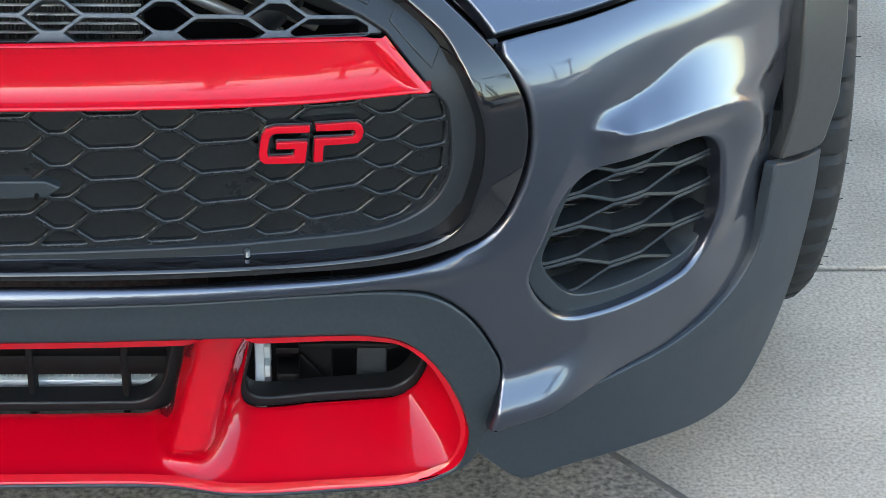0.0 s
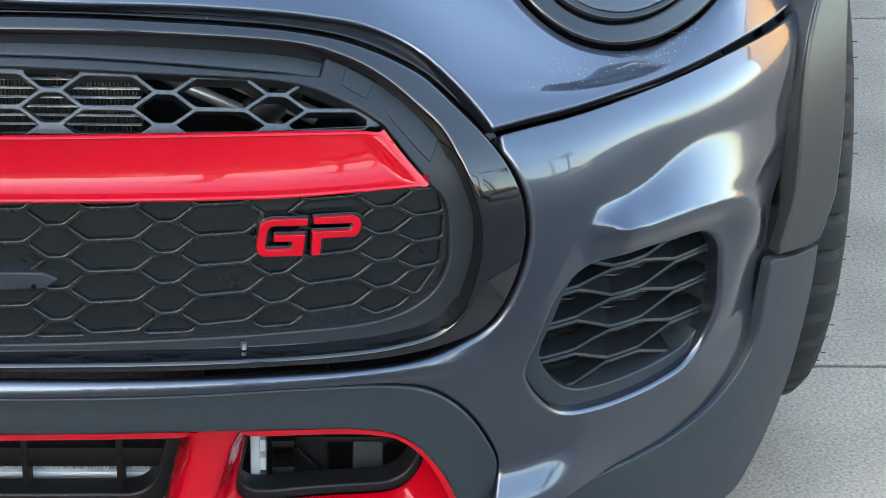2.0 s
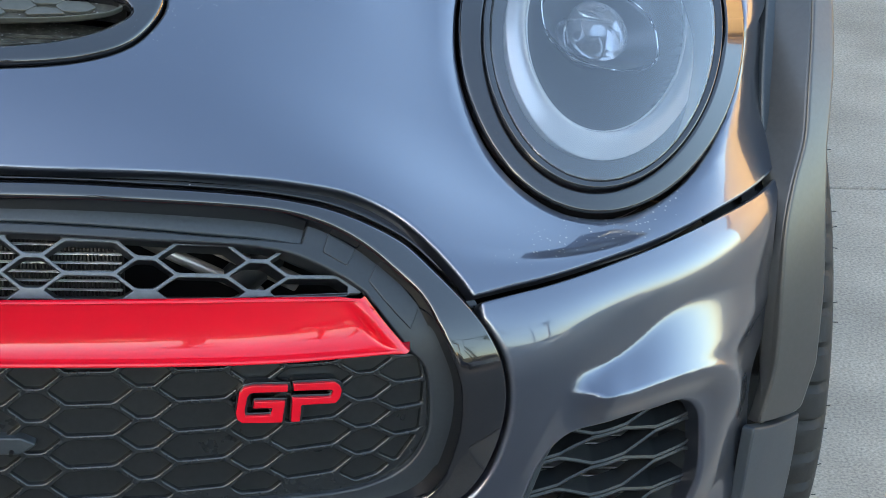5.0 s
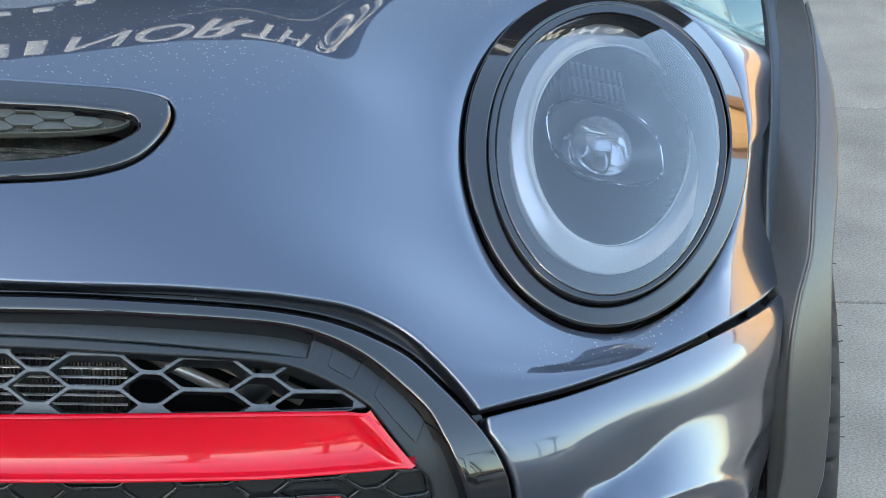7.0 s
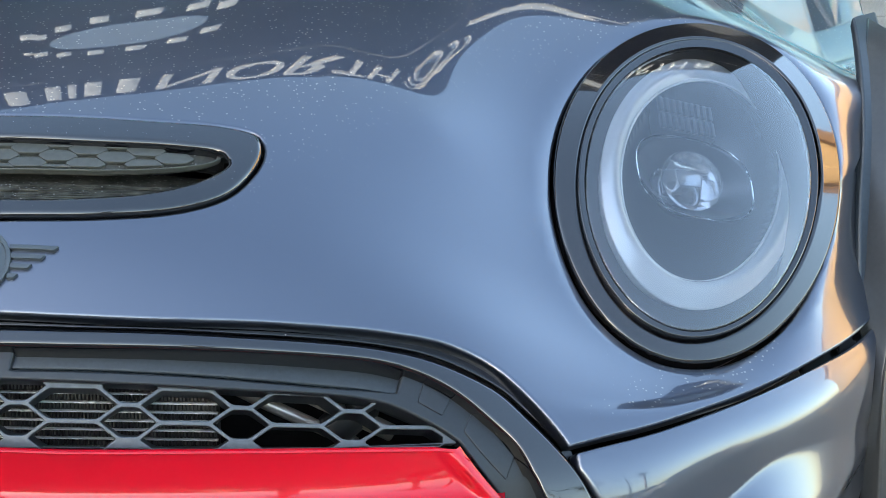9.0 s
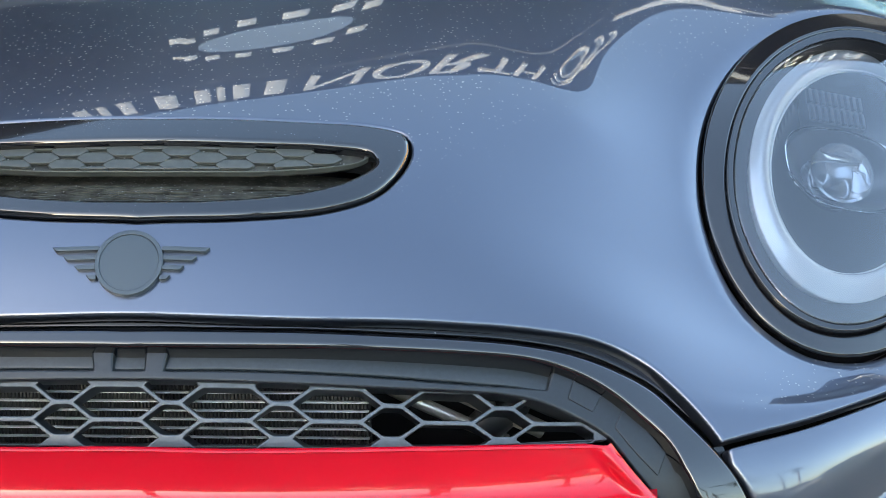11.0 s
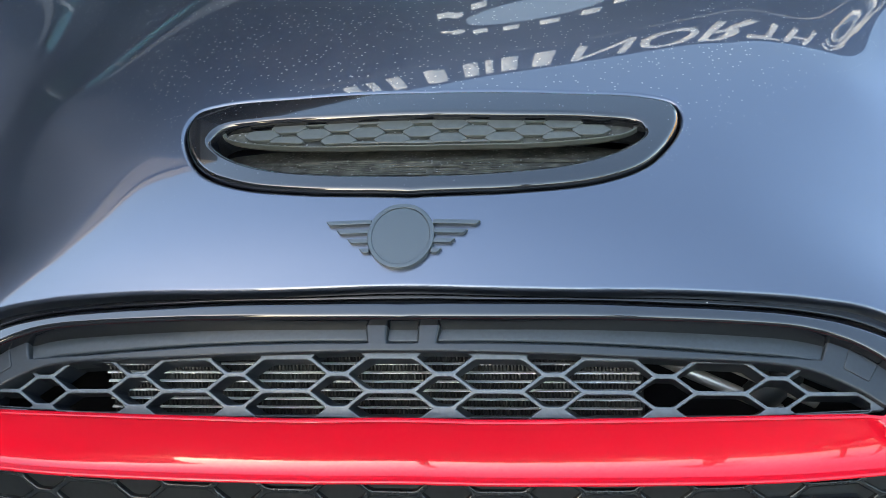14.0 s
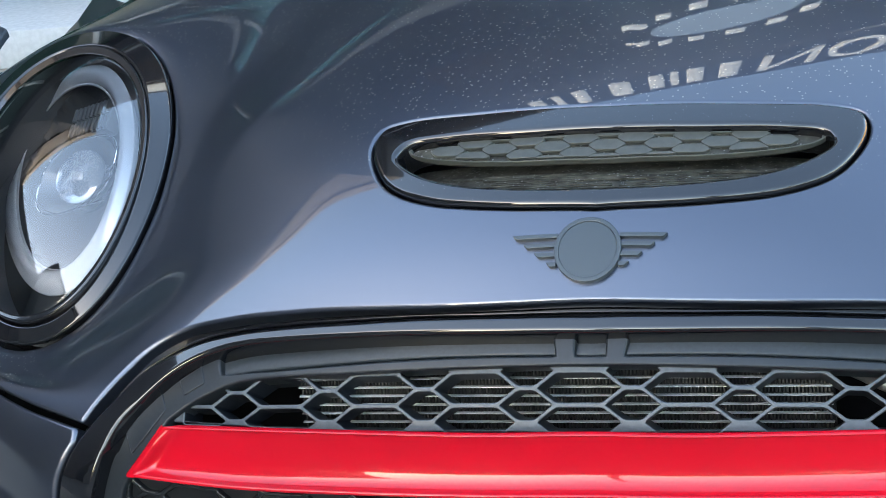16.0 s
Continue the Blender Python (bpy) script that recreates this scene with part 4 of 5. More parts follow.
FLOOR = dusted(mat("dusty_black_plastic", (0.038, 0.036, 0.029), rough=0.45, spec=0.25, grain=0.8, grain_size=90, bump=0.8, bump_size=120, rough_var=0.12), 0.34, 0.16, 0.3)
HEXGREY = mat("grey_honeycomb", (0.050, 0.051, 0.043), rough=0.45, grain=0.15, grain_size=150)
sheet("scoop_floor", below(0.020, 0.35), scaled(scoop_hole, 1.06, 1.15), [], FLOOR, scoop, "dusty black scoop floor", grid=0.012, gap=0.008, depth=0.004)
rnd = random.Random(11)
for k in range(9):
    for piece in range(5):
        a0 = rnd.uniform(-0.17, 0.10)
        q = np.linspace(a0, a0 + rnd.uniform(0.05, 0.12), 12)
        q = q[np.abs(q) < 0.165 - 0.004 * (8 - k)]
        if len(q) < 3:
            continue
        rows_at = 0.9035 + 0.0038 * k + 0.75 * q ** 2 + np.array([rnd.uniform(-0.0006, 0.0006) for _ in q])
        bm = bmesh.new()
        tube(bm, [tuple(w) for w in below(0.0185, 0.35)(q, rows_at)], [rnd.uniform(0.0006, 0.0014) for _ in q], 5)
        part("floor_ridge", bm, FLOOR, scoop)
insert_half = curve([(0, 0.937), (0.09, 0.9425), (0.15, 0.956), (0.176, 0.968), (0.183, 0.9765), (0.176, 0.9815), (0.146, 0.9815), (0.0759, 0.9755), (0, 0.9745)], 6)
insert = ring_of(insert_half)
LOW_EDGE = np.array([(0, 0.937), (0.09, 0.9425), (0.15, 0.956), (0.176, 0.968), (0.183, 0.9765)])
TOP_EDGE = np.array([(0, 0.9745), (0.0759, 0.9755), (0.146, 0.9815), (0.176, 0.9815), (0.183, 0.9765)])
picked = []
for r in range(-1, 6):
    for k in range(-8, 9):
        if (k + r) % 2:
            continue
        h = np.array([(0.0185, 0), (0.0105, 0.0078), (-0.0105, 0.0078), (-0.0185, 0), (-0.0105, -0.0078), (0.0105, -0.0078)]) + [k * 0.0240, 0.975 - r * 0.0094]
        h[:, 1] += 0.5 * h[:, 0] ** 2
        h = clipped(h, lambda q: np.interp(abs(q), TOP_EDGE[:, 0], TOP_EDGE[:, 1]) - 0.002, -1)
        h = clipped(h, lambda q: np.interp(abs(q), LOW_EDGE[:, 0], LOW_EDGE[:, 1]) + 0.003, 1) if len(h) > 2 else h
        if size_of(h) > 6e-5 and np.abs(h[:, 0]).max() < 0.178:
            picked.append(h)
sheet("insert_frame", below(0.004), insert, [scaled(insert, 0.982, 0.93)], HEXGREY, scoop, "grey frame of the insert", grid=0.01, gap=0.003, rim=0.0008, depth=0.005, hole_depth=0.004)
sheet("insert_floor", below(0.0075), scaled(insert, 0.99, 0.97), [], FLOOR, scoop, "", grid=0.02, gap=0.006, depth=0.002)
for h in picked:
    sheet("insert_cell", below(0.0042), scaled(h, 0.91, 0.84), [], HEXGREY, scoop, "", grid=0.01, gap=0.003, rim=0.0007, depth=0.003)

emblem = new("bonnet_emblem")
emblem.parent = car
tagged(emblem, "satin grey winged emblem on the bonnet")
EMBLEM = mat("satin_gunmetal", (0.054, 0.064, 0.069), rough=0.33, metal=0.4, rough_var=0.04)
EX, ES, ER = -0.0025, 0.8376, 0.0278


def above(h):
    def fn(x, s):
        p, _, _, n = frame_of(skin, np.stack([np.ravel(x), np.ravel(s)], 1))
        return (p + n * h).reshape(np.shape(x) + (3,))
    return fn


def disc(r, n=72):
    t = np.linspace(0, 2 * math.pi, n, endpoint=False)
    return np.stack([EX + r * np.cos(t), ES + 1.03 * r * np.sin(t)], 1)


sheet("emblem_ring", above(0.0055), disc(ER), [disc(ER * 0.86)], EMBLEM, emblem, "raised ring", grid=0.01, gap=0.002, rim=0.0008, depth=0.007, hole_depth=0.0015)
sheet("emblem_disc", above(0.0045), disc(ER * 0.87), [], EMBLEM, emblem, "flat grey disc", grid=0.01, gap=0.002, rim=0.0006, depth=0.004)
for sx in (-1, 1):
    for reach, v in ((0.0645, 0.0128), (0.0548, 0.0045), (0.0450, -0.0040), (0.0345, -0.0126)):
        root = 0.0255
        w = 0.0020
        loop = np.array([(root, v - w), (reach - 0.0035, v - w), (reach, v + w), (root, v + w)])
        loop = np.array([(EX + sx * u, ES + q) for u, q in loop])
        sheet("emblem_wing", above(0.0042), loop, [], EMBLEM, emblem, "", grid=0.01, gap=0.0015, rim=0.0007, depth=0.005)


# ---- headlamps ----
GLASS = bpy.data.materials.new("clear_lamp_glass")
GLASS.use_nodes = True
gt = GLASS.node_tree
gt.nodes.remove(gt.nodes["Principled BSDF"])
clear, shine, mixer, fres = gt.nodes.new("ShaderNodeBsdfTransparent"), gt.nodes.new("ShaderNodeBsdfGlossy"), gt.nodes.new("ShaderNodeMixShader"), gt.nodes.new("ShaderNodeFresnel")
shine.inputs["Roughness"].default_value = 0.0
fres.inputs["IOR"].default_value = 2.3
gt.links.new(fres.outputs[0], mixer.inputs["Fac"])
gt.links.new(clear.outputs[0], mixer.inputs[1])
gt.links.new(shine.outputs[0], mixer.inputs[2])
gt.links.new(mixer.outputs[0], gt.nodes["Material Output"].inputs["Surface"])
BOWL = mat("smoky_lamp_bowl", (0.045, 0.048, 0.052), rough=0.30, metal=0.5, coat=0.3)
DRL = mat("white_light_guide", (0.86, 0.87, 0.88), rough=0.25, metal=0.15, coat=0.6)
MODULE = mat("grey_lamp_module", (0.11, 0.12, 0.13), rough=0.4, metal=0.3)
LENS = mat("projector_glass", (0.75, 0.78, 0.82), rough=0.02, transmission=0.85, ior=1.5)
LAMP_M = np.linalg.inv(np.array([[LAMP_A @ LAMP_U, LAMP_B @ LAMP_U], [LAMP_A @ LAMP_V, LAMP_B @ LAMP_V]]))


def oval(centre, half, turn=-125.0, n=120):
    """A closed oval in the lamp's plane."""
    t = np.linspace(0, 2 * math.pi, n, endpoint=False)
    c, d = math.cos(radians(turn)), math.sin(radians(turn))
    u, v = half[0] * np.cos(t), half[1] * np.sin(t)
    return np.stack([centre[0] + u * c - v * d, centre[1] + u * d + v * c], 1)


def oval_radius(a, b, centre, half, turn=-125.0):
    """0 in the middle of such an oval, 1 on its line."""
    c, d = math.cos(radians(turn)), math.sin(radians(turn))
    u, v = a - centre[0], b - centre[1]
    return np.hypot((u * c + v * d) / half[0], (v * c - u * d) / half[1])


def lamp_face(sx, depth):
    """The lamp's face over its plane (a, b), sunk by depth(a, b); on the other side for sx -1."""
    def fn(x, s):
        a, b = sx * np.asarray(x, float), np.asarray(s, float)
        c, d = LAMP_M[0, 0] * a + LAMP_M[0, 1] * b, LAMP_M[1, 0] * a + LAMP_M[1, 1] * b
        k = depth(a, b) if callable(depth) else depth
        p = LAMP_C + a[..., None] * LAMP_U + b[..., None] * LAMP_V + LAMP_N * (LAMP_BEND * (c * c - d * d) - k)[..., None]
        return p * np.array([sx, 1, 1])
    return fn


def works(a, b):
    """The depth of the lamp's insides, which face more forward than its glass."""
    return 0.030 + 0.24 * a - 0.26 * b


RIM = ((0.0, 0.0), (0.2116, 0.1370), -126.1)
SEAL = ((-0.0060, -0.0066), (0.1860, 0.1150), -125.8)
PANE = ((-0.0081, -0.0092), (0.1752, 0.1075), -125.1)
RING_O = ((0.0276, 0.0194), (0.1550, 0.1020), -137.5)
RING_I = ((0.0250, 0.0192), (0.1226, 0.0805), -137.0)


def ring_depth(a, b):
    return -0.010 * np.clip((1 - oval_radius(a, b, *RIM)) / 0.145, 0, 1.2)


def dome_depth(a, b):
    return -0.012 - 0.023 * np.clip(1 - oval_radius(a, b, *PANE) ** 2, -0.2, 1)


def bowl_depth(a, b):
    r = oval_radius(a, b, *RING_I)
    return works(a, b) + 0.010 + 0.045 * np.clip(1 - r ** 2, 0, 1) ** 0.6


def guide_depth(a, b):
    o, i = oval_radius(a, b, *RING_O), oval_radius(a, b, *RING_I)
    q = np.clip((i - 1) / np.maximum((i - 1) + (1 - o), 1e-4), 0, 1)
    return works(a, b) - 0.010 * np.sin(math.pi * np.clip(q, 0, 1) ** 0.8)


for sx in (-1, 1):
    lamp = new("headlamp")
    lamp.parent = car
    tagged(lamp, "round headlamp with white light ring and clear glass")

    def fold(loop):
        return loop * [sx, 1]

    sheet("lamp_surround", lamp_face(sx, ring_depth), fold(oval(*RIM)), [fold(oval(*SEAL))], GLOSS, lamp, "gloss-black lamp surround", grid=0.006, gap=0.005, rim=0.003, depth=0.03, hole_depth=0.016)
    sheet("lamp_seal", lamp_face(sx, -0.011), fold(oval(SEAL[0], (0.1845, 0.1138), SEAL[2])), [fold(oval(PANE[0], (0.1735, 0.1062), PANE[2]))], GLOSS, lamp, "black seal", grid=0.01, gap=0.006, rim=0.002, depth=0.014, hole_depth=0.070, wall=BOWL)
    glass = sheet("lamp_glass", lamp_face(sx, dome_depth), fold(oval(*PANE)), [], GLASS, lamp, "clear domed lamp glass", grid=0.006, gap=0.005, rim=0.002, depth=0.006)
    glass.visible_shadow = False
    sheet("lamp_bowl", lamp_face(sx, bowl_depth), fold(oval((0.012, 0.006), (0.190, 0.125), -130)), [], BOWL, lamp, "dark chrome bowl", grid=0.006, gap=0.006, depth=0.004)
    sheet("light_ring", lamp_face(sx, guide_depth), fold(oval(*RING_O)), [fold(oval(*RING_I))], DRL, lamp, "white daytime light ring", grid=0.005, gap=0.005, rim=0.0015, depth=0.01, hole_depth=0.012)
    # thin bright bead on the ring's inner edge
    bm = bmesh.new()
    bead = oval(RING_I[0], (RING_I[1][0] * 1.006, RING_I[1][1] * 1.006), RING_I[2], 90)
    line = [tuple(q) for q in lamp_face(sx, lambda a, b: works(a, b) - 0.001)(sx * bead[:, 0], bead[:, 1])]
    tube(bm, line + line[:1], 0.0016, 6)
    part("ring_bead", bm, DRL, lamp, "bright inner bead of the light ring")

    def lamp_pose(a, b, back):
        """A pose on the lamp's insides that looks along the lamp's axis."""
        p = lamp_face(sx, works)(np.array(sx * a), np.array(b))
        du = lamp_face(sx, works)(np.array(sx * a) + 1e-3, np.array(b)) - p
        dv = lamp_face(sx, works)(np.array(sx * a), np.array(b) + 1e-3) - p
        du, dv = Vector(du).normalized(), Vector(dv)
        n = du.cross(dv).normalized()
        dv = n.cross(du)
        m = Matrix((du, dv, n)).transposed().to_4x4()
        m.translation = Vector(p) - n * back
        return m @ pose(0, 0, 0, 0, 0, -9 * sx)

    m = lamp_pose(0.0235, 0.0210, 0.012)
    bm = bmesh.new()
    bmesh.ops.create_uvsphere(bm, u_segments=32, v_segments=16, radius=1.0, matrix=m @ Matrix.Diagonal((0.034, 0.030, 0.020, 1)))
    part("projector_lens", bm, LENS, lamp, "clear projector lens")
    bm = bmesh.new()
    bmesh.ops.create_cone(bm, cap_ends=False, segments=48, radius1=0.036, radius2=0.069, depth=0.024, matrix=m @ pose(0, 0, -0.006) @ Matrix.Diagonal((1, 0.60, 1, 1)))
    part("projector_collar", bm, BOWL, lamp, "smoky oval collar round the lens")
    bm = bmesh.new()
    t = np.linspace(0, 2 * math.pi, 61)
    tube(bm, [tuple(m @ Vector((0.069 * math.copysign(abs(math.cos(q)) ** 0.75, math.cos(q)), 0.042 * math.copysign(abs(math.sin(q)) ** 0.75, math.sin(q)), 0.006))) for q in t], 0.0011, 6)
    part("collar_trim", bm, CHROME, lamp, "thin chrome trim of the collar")
    bm = bmesh.new()
    bmesh.ops.create_cone(bm, cap_ends=True, segments=32, radius1=0.035, radius2=0.035, depth=0.004, matrix=m @ pose(0, 0, -0.022) @ Matrix.Diagonal((1, 0.85, 1, 1)))
    part("projector_back", bm, CHROME, lamp, "bright reflector")
    # chrome chips, added to give the lens its bright glints
    for k, (u, v, w, h) in enumerate(((-0.013, -0.002, 0.010, 0.008), (0.006, -0.006, 0.008, 0.009), (0.019, 0.002, 0.005, 0.006), (-0.002, 0.015, 0.024, 0.0030), (0.0, -0.018, 0.020, 0.0025))):
        bm = bmesh.new()
        box(bm, (u - w, v - h, -0.019), (u + w, v + h, -0.0165), 0.0012)
        bm.transform(m)
        part("lens_glint", bm, CHROME, lamp, "chrome chip added behind the lens for its bright glints")
    m2 = lamp_pose(0.036, 0.083, 0.010)
    bm = bmesh.new()
    box(bm, (-0.034, -0.018, -0.012), (0.034, 0.020, 0.004), 0.003)
    bm.transform(m2)
    module = part("lamp_module", bm, MODULE, lamp, "ribbed grey lamp module")
    for row in range(2):
        for k in range(9):
            bm = bmesh.new()
            box(bm, (-0.0325 + k * 0.0074, -0.016 + 0.018 * row, 0.003), (-0.0285 + k * 0.0074, -0.001 + 0.018 * row, 0.008), 0.0008)
            bm.transform(m2)
            part("rib", bm, MODULE, module)

# ---- what shows through the upper mesh ----
bm = bmesh.new()
CORE = mat("dark_radiator_core", (0.030, 0.029, 0.026), rough=0.6, metal=0.3, grain=0.4, grain_size=200)
box(bm, (-0.262, 0.107, 0.60), (0.190, 0.113, 0.715))
radiator = part("radiator", bm, CORE, car, "dark radiator behind the mesh")
TUBE = mat("dull_tube_aluminium", (0.46, 0.45, 0.43), rough=0.40, metal=0.2, grain=0.1)
for k in range(11):
    z = 0.622 + 0.0080 * k
    bm = bmesh.new()
    box(bm, (-0.262, 0.0935, z), (0.190, 0.0975, z + 0.0010), 0.0003)
    part("radiator_tube", bm, TUBE, radiator)
bm = bmesh.new()
for k in range(149):
    u = -0.261 + k * 0.00302
    box(bm, (u, 0.099, 0.62), (u + 0.0016, 0.108, 0.712))
tagged(part("radiator_fin", bm, CORE, radiator), kind="stuff")
HOSE = mat("dark_hose", (0.02, 0.02, 0.02), rough=0.35, coat=0.3)
PIPE = mat("steel_pipe", (0.42, 0.38, 0.33), rough=0.3, metal=0.6)
bm = bmesh.new()
tube(bm, [(0.185, 0.112, 0.735), (0.25, 0.118, 0.700), (0.33, 0.130, 0.655)], 0.0075, 14)
part("pipe", bm, PIPE, car, "slanting metal pipe behind the mesh")
bm = bmesh.new()
tube(bm, [(0.165, 0.118, 0.718), (0.23, 0.122, 0.682), (0.30, 0.130, 0.645)], 0.0055, 12)
part("pipe", bm, PIPE, car, "slanting metal pipe behind the mesh")
bm = bmesh.new()
tube(bm, [(0.28, 0.13, 0.655), (0.305, 0.13, 0.68), (0.315, 0.14, 0.715)], 0.016, 16)
part("hose", bm, HOSE, car, "black hose behind the mesh")
bm = bmesh.new()
box(bm, (0.262, 0.118, 0.69), (0.272, 0.14, 0.735), 0.001)
box(bm, (0.285, 0.118, 0.700), (0.305, 0.14, 0.722), 0.002)
part("bracket", bm, MODULE, car, "grey bracket behind the mesh")
bm = bmesh.new()
box(bm, (0.338, 0.120, 0.690), (0.343, 0.13, 0.712), 0.001)
part("clip", bm, mat("yellow_clip", (0.45, 0.50, 0.16), rough=0.5), car, "small yellow-green clip behind the mesh")
bm = bmesh.new()
tube(bm, [(-0.26, 0.14, 0.675), (-0.235, 0.14, 0.682), (-0.215, 0.14, 0.68)], 0.012, 14)
part("horn", bm, MODULE, car, "grey horn behind the mesh")
bm = bmesh.new()
box(bm, (-0.214, 0.135, 0.668), (-0.206, 0.15, 0.700), 0.001)
bmesh.ops.create_cone(bm, cap_ends=True, segments=12, radius1=0.004, radius2=0.004, depth=0.008, matrix=pose(-0.22, 0.13, 0.672, 90, 0, 0))
part("horn_bracket", bm, ALLOY, car, "bright horn bracket")

# ---- wheel arches, wheels, far body ----
GROUND = 0.085
WY = 0.690
CLAD = mat("grey_arch_cladding", (0.030, 0.030, 0.029), spec=0.7, rough=0.30, grain=0.12, grain_size=200, bump=0.05, bump_size=700)
arch_edge = curve(ARCH_EDGE, 4)
arch_r = np.concatenate([arch_edge, curve(ARCH_OUT, 4)[::-1]])
flange_r = np.concatenate([curve(ARCH_IN, 4), (arch_edge - [0.0015, 0.0])[::-1]])


def arch_flange(x, s):
    """The cladding's inner flange, which turns back towards the bodywork."""
    edge = np.interp(s, arch_edge[:, 1], arch_edge[:, 0])
    return arch_skin(x, s) + np.stack([0 * edge, 0.001 + 1.9 * np.maximum(edge - np.abs(x), -0.01), 0 * edge], -1)


for sx in (-1, 1):
    sheet("arch_cladding", arch_skin, arch_r * [sx, 1], [], CLAD, car, "satin grey wheel-arch cladding", grid=0.008, gap=0.005, rim=0.003, depth=0.014)
    sheet("arch_flange", arch_flange, flange_r * [sx, 1], [], CLAD, car, "dark inner flange of the wheel-arch cladding", grid=0.006, gap=0.005, rim=0.002, depth=0.010)
    trim = curve([(0.772, 0.47), (0.768, 0.65), (0.770, 0.85), (0.785, 1.00), (0.80, 1.25), (0.83, 1.25), (0.82, 1.00), (0.805, 0.85), (0.80, 0.65), (0.80, 0.47)], 5, closed=True, corners=(0, 4, 5, 9))
    sheet("arch_trim", at_depth(0.06, arch_skin), trim * [sx, 1], [], BLADE, car, "dark blue-grey strip inside the cladding", grid=0.012, gap=0.008, depth=0.01)
    # strip of bodywork between bumper and cladding, and the liner behind
    bm = bmesh.new()
    box(bm, (min(sx * 0.60, sx * 0.655), 0.50, 0.30), (max(sx * 0.60, sx * 0.655), 0.51, 0.62))
    part("arch_liner", bm, DARK, car, "black arch liner")

    wheel = new("front_wheel")
    wheel.parent = car
    tagged(wheel, "front wheel with low-profile tyre")
    bm = bmesh.new()
    profile = [(0.668, 0.235), (0.664, 0.268), (0.668, 0.296), (0.680, 0.306), (0.700, 0.3095), (0.716, 0.310), (0.7165, 0.303), (0.7225, 0.303), (0.723, 0.3105), (0.752, 0.311), (0.7525, 0.303), (0.7605, 0.303), (0.761, 0.311), (0.795, 0.3105), (0.7955, 0.303), (0.8025, 0.303), (0.803, 0.310), (0.825, 0.309), (0.842, 0.305), (0.852, 0.296), (0.858, 0.280), (0.859, 0.262), (0.855, 0.235)]
    n = 288
    rings = []
    for k in range(n):
        t = 2 * math.pi * k / n
        cut = 0.0080 if k % 6 == 0 else 0.0
        row = []
        for u, r in profile:
            q = t + 0.10 * (u - 0.76)
            rr = r - (cut if (u > 0.803 or u < 0.716) and r > 0.29 else 0)
            row.append(bm.verts.new((sx * (u + 0.001), WY - rr * math.sin(q), GROUND + 0.305 + rr * math.cos(q))))
        rings.append(row)
    for a, b in zip(rings, rings[1:] + rings[:1]):
        for i in range(len(profile) - 1):
            bm.faces.new((a[i], a[i + 1], b[i + 1], b[i]))
    for v in bm.verts:
        v.co.z = max(v.co.z, GROUND + 0.0005)
    tyre = part("tyre", bm, RUBBER, wheel, "black tyre with fine sidewall hairs")
    bm = bmesh.new()
    rnd = random.Random(4)
    for k in range(34):
        t = radians(20 + k * 4.6 + rnd.uniform(-1, 1))
        r = 0.288
        if rnd.random() < 0.45:
            continue
        y, z = WY - r * math.sin(t), GROUND + 0.305 + r * math.cos(t)
        tube(bm, [(sx * 0.8565, y, z), (sx * (0.8565 + rnd.uniform(0.003, 0.006)), y + rnd.uniform(-0.001, 0.001), z + rnd.uniform(-0.001, 0.001))], 0.0005, 5)
    tagged(part("tyre_hair", bm, RUBBER, tyre), kind="stuff")
    bm = bmesh.new()
    bmesh.ops.create_cone(bm, cap_ends=True, segments=48, radius1=0.232, radius2=0.225, depth=0.14, matrix=pose(sx * 0.790, WY, GROUND + 0.305, 0, 90, 0))
    part("rim", bm, MODULE, wheel, "dark alloy rim")

# rear of the body, to the windscreen and the tail
bm = bmesh.new()
ROWS = [(0.95, 0.74, 0.30, 0.97), (1.35, 0.84, 0.26, 1.02), (2.2, 0.865, 0.24, 1.03), (3.0, 0.86, 0.26, 1.05), (3.55, 0.82, 0.30, 1.02), (3.75, 0.70, 0.36, 0.95)]
loops = []
for y, w, z0, z1 in ROWS:
    prof = [(-w, z0 + 0.05), (-w - 0.005, (z0 + z1) / 2), (-w + 0.02, z1 - 0.04), (-w + 0.10, z1), (w - 0.10, z1), (w - 0.02, z1 - 0.04), (w + 0.005, (z0 + z1) / 2), (w, z0 + 0.05), (w - 0.06, z0), (-w + 0.06, z0)]
    loops.append([bm.verts.new((px_, y, pz_)) for px_, pz_ in prof])
for a, b in zip(loops, loops[1:]):
    for i in range(len(a)):
        bm.faces.new((a[i], a[(i + 1) % len(a)], b[(i + 1) % len(b)], b[i]))
bm.faces.new(loops[0][::-1])
bm.faces.new(loops[-1])
part("body_shell", bm, PAINT, car, "slate-blue doors and tail")
SMOKED = mat("smoked_glass", (0.01, 0.013, 0.014), rough=0.03, spec=0.8)
bm = bmesh.new()
lo = [bm.verts.new((s * 0.76, y, 1.03)) for y, s in ((1.12, -1), (3.62, -1), (3.62, 1), (1.12, 1))]
hi = [bm.verts.new((s * 0.60, y, 1.42)) for y, s in ((1.75, -1), (3.20, -1), (3.20, 1), (1.75, 1))]
for i in range(4):
    bm.faces.new((lo[i], lo[(i + 1) % 4], hi[(i + 1) % 4], hi[i]))
part("windows", bm, SMOKED, car, "dark cabin windows", smooth=False)
bm = bmesh.new()
box(bm, (-0.62, 1.70, 1.415), (0.62, 3.26, 1.46), 0.02)
part("roof", bm, RED, car, "red roof")
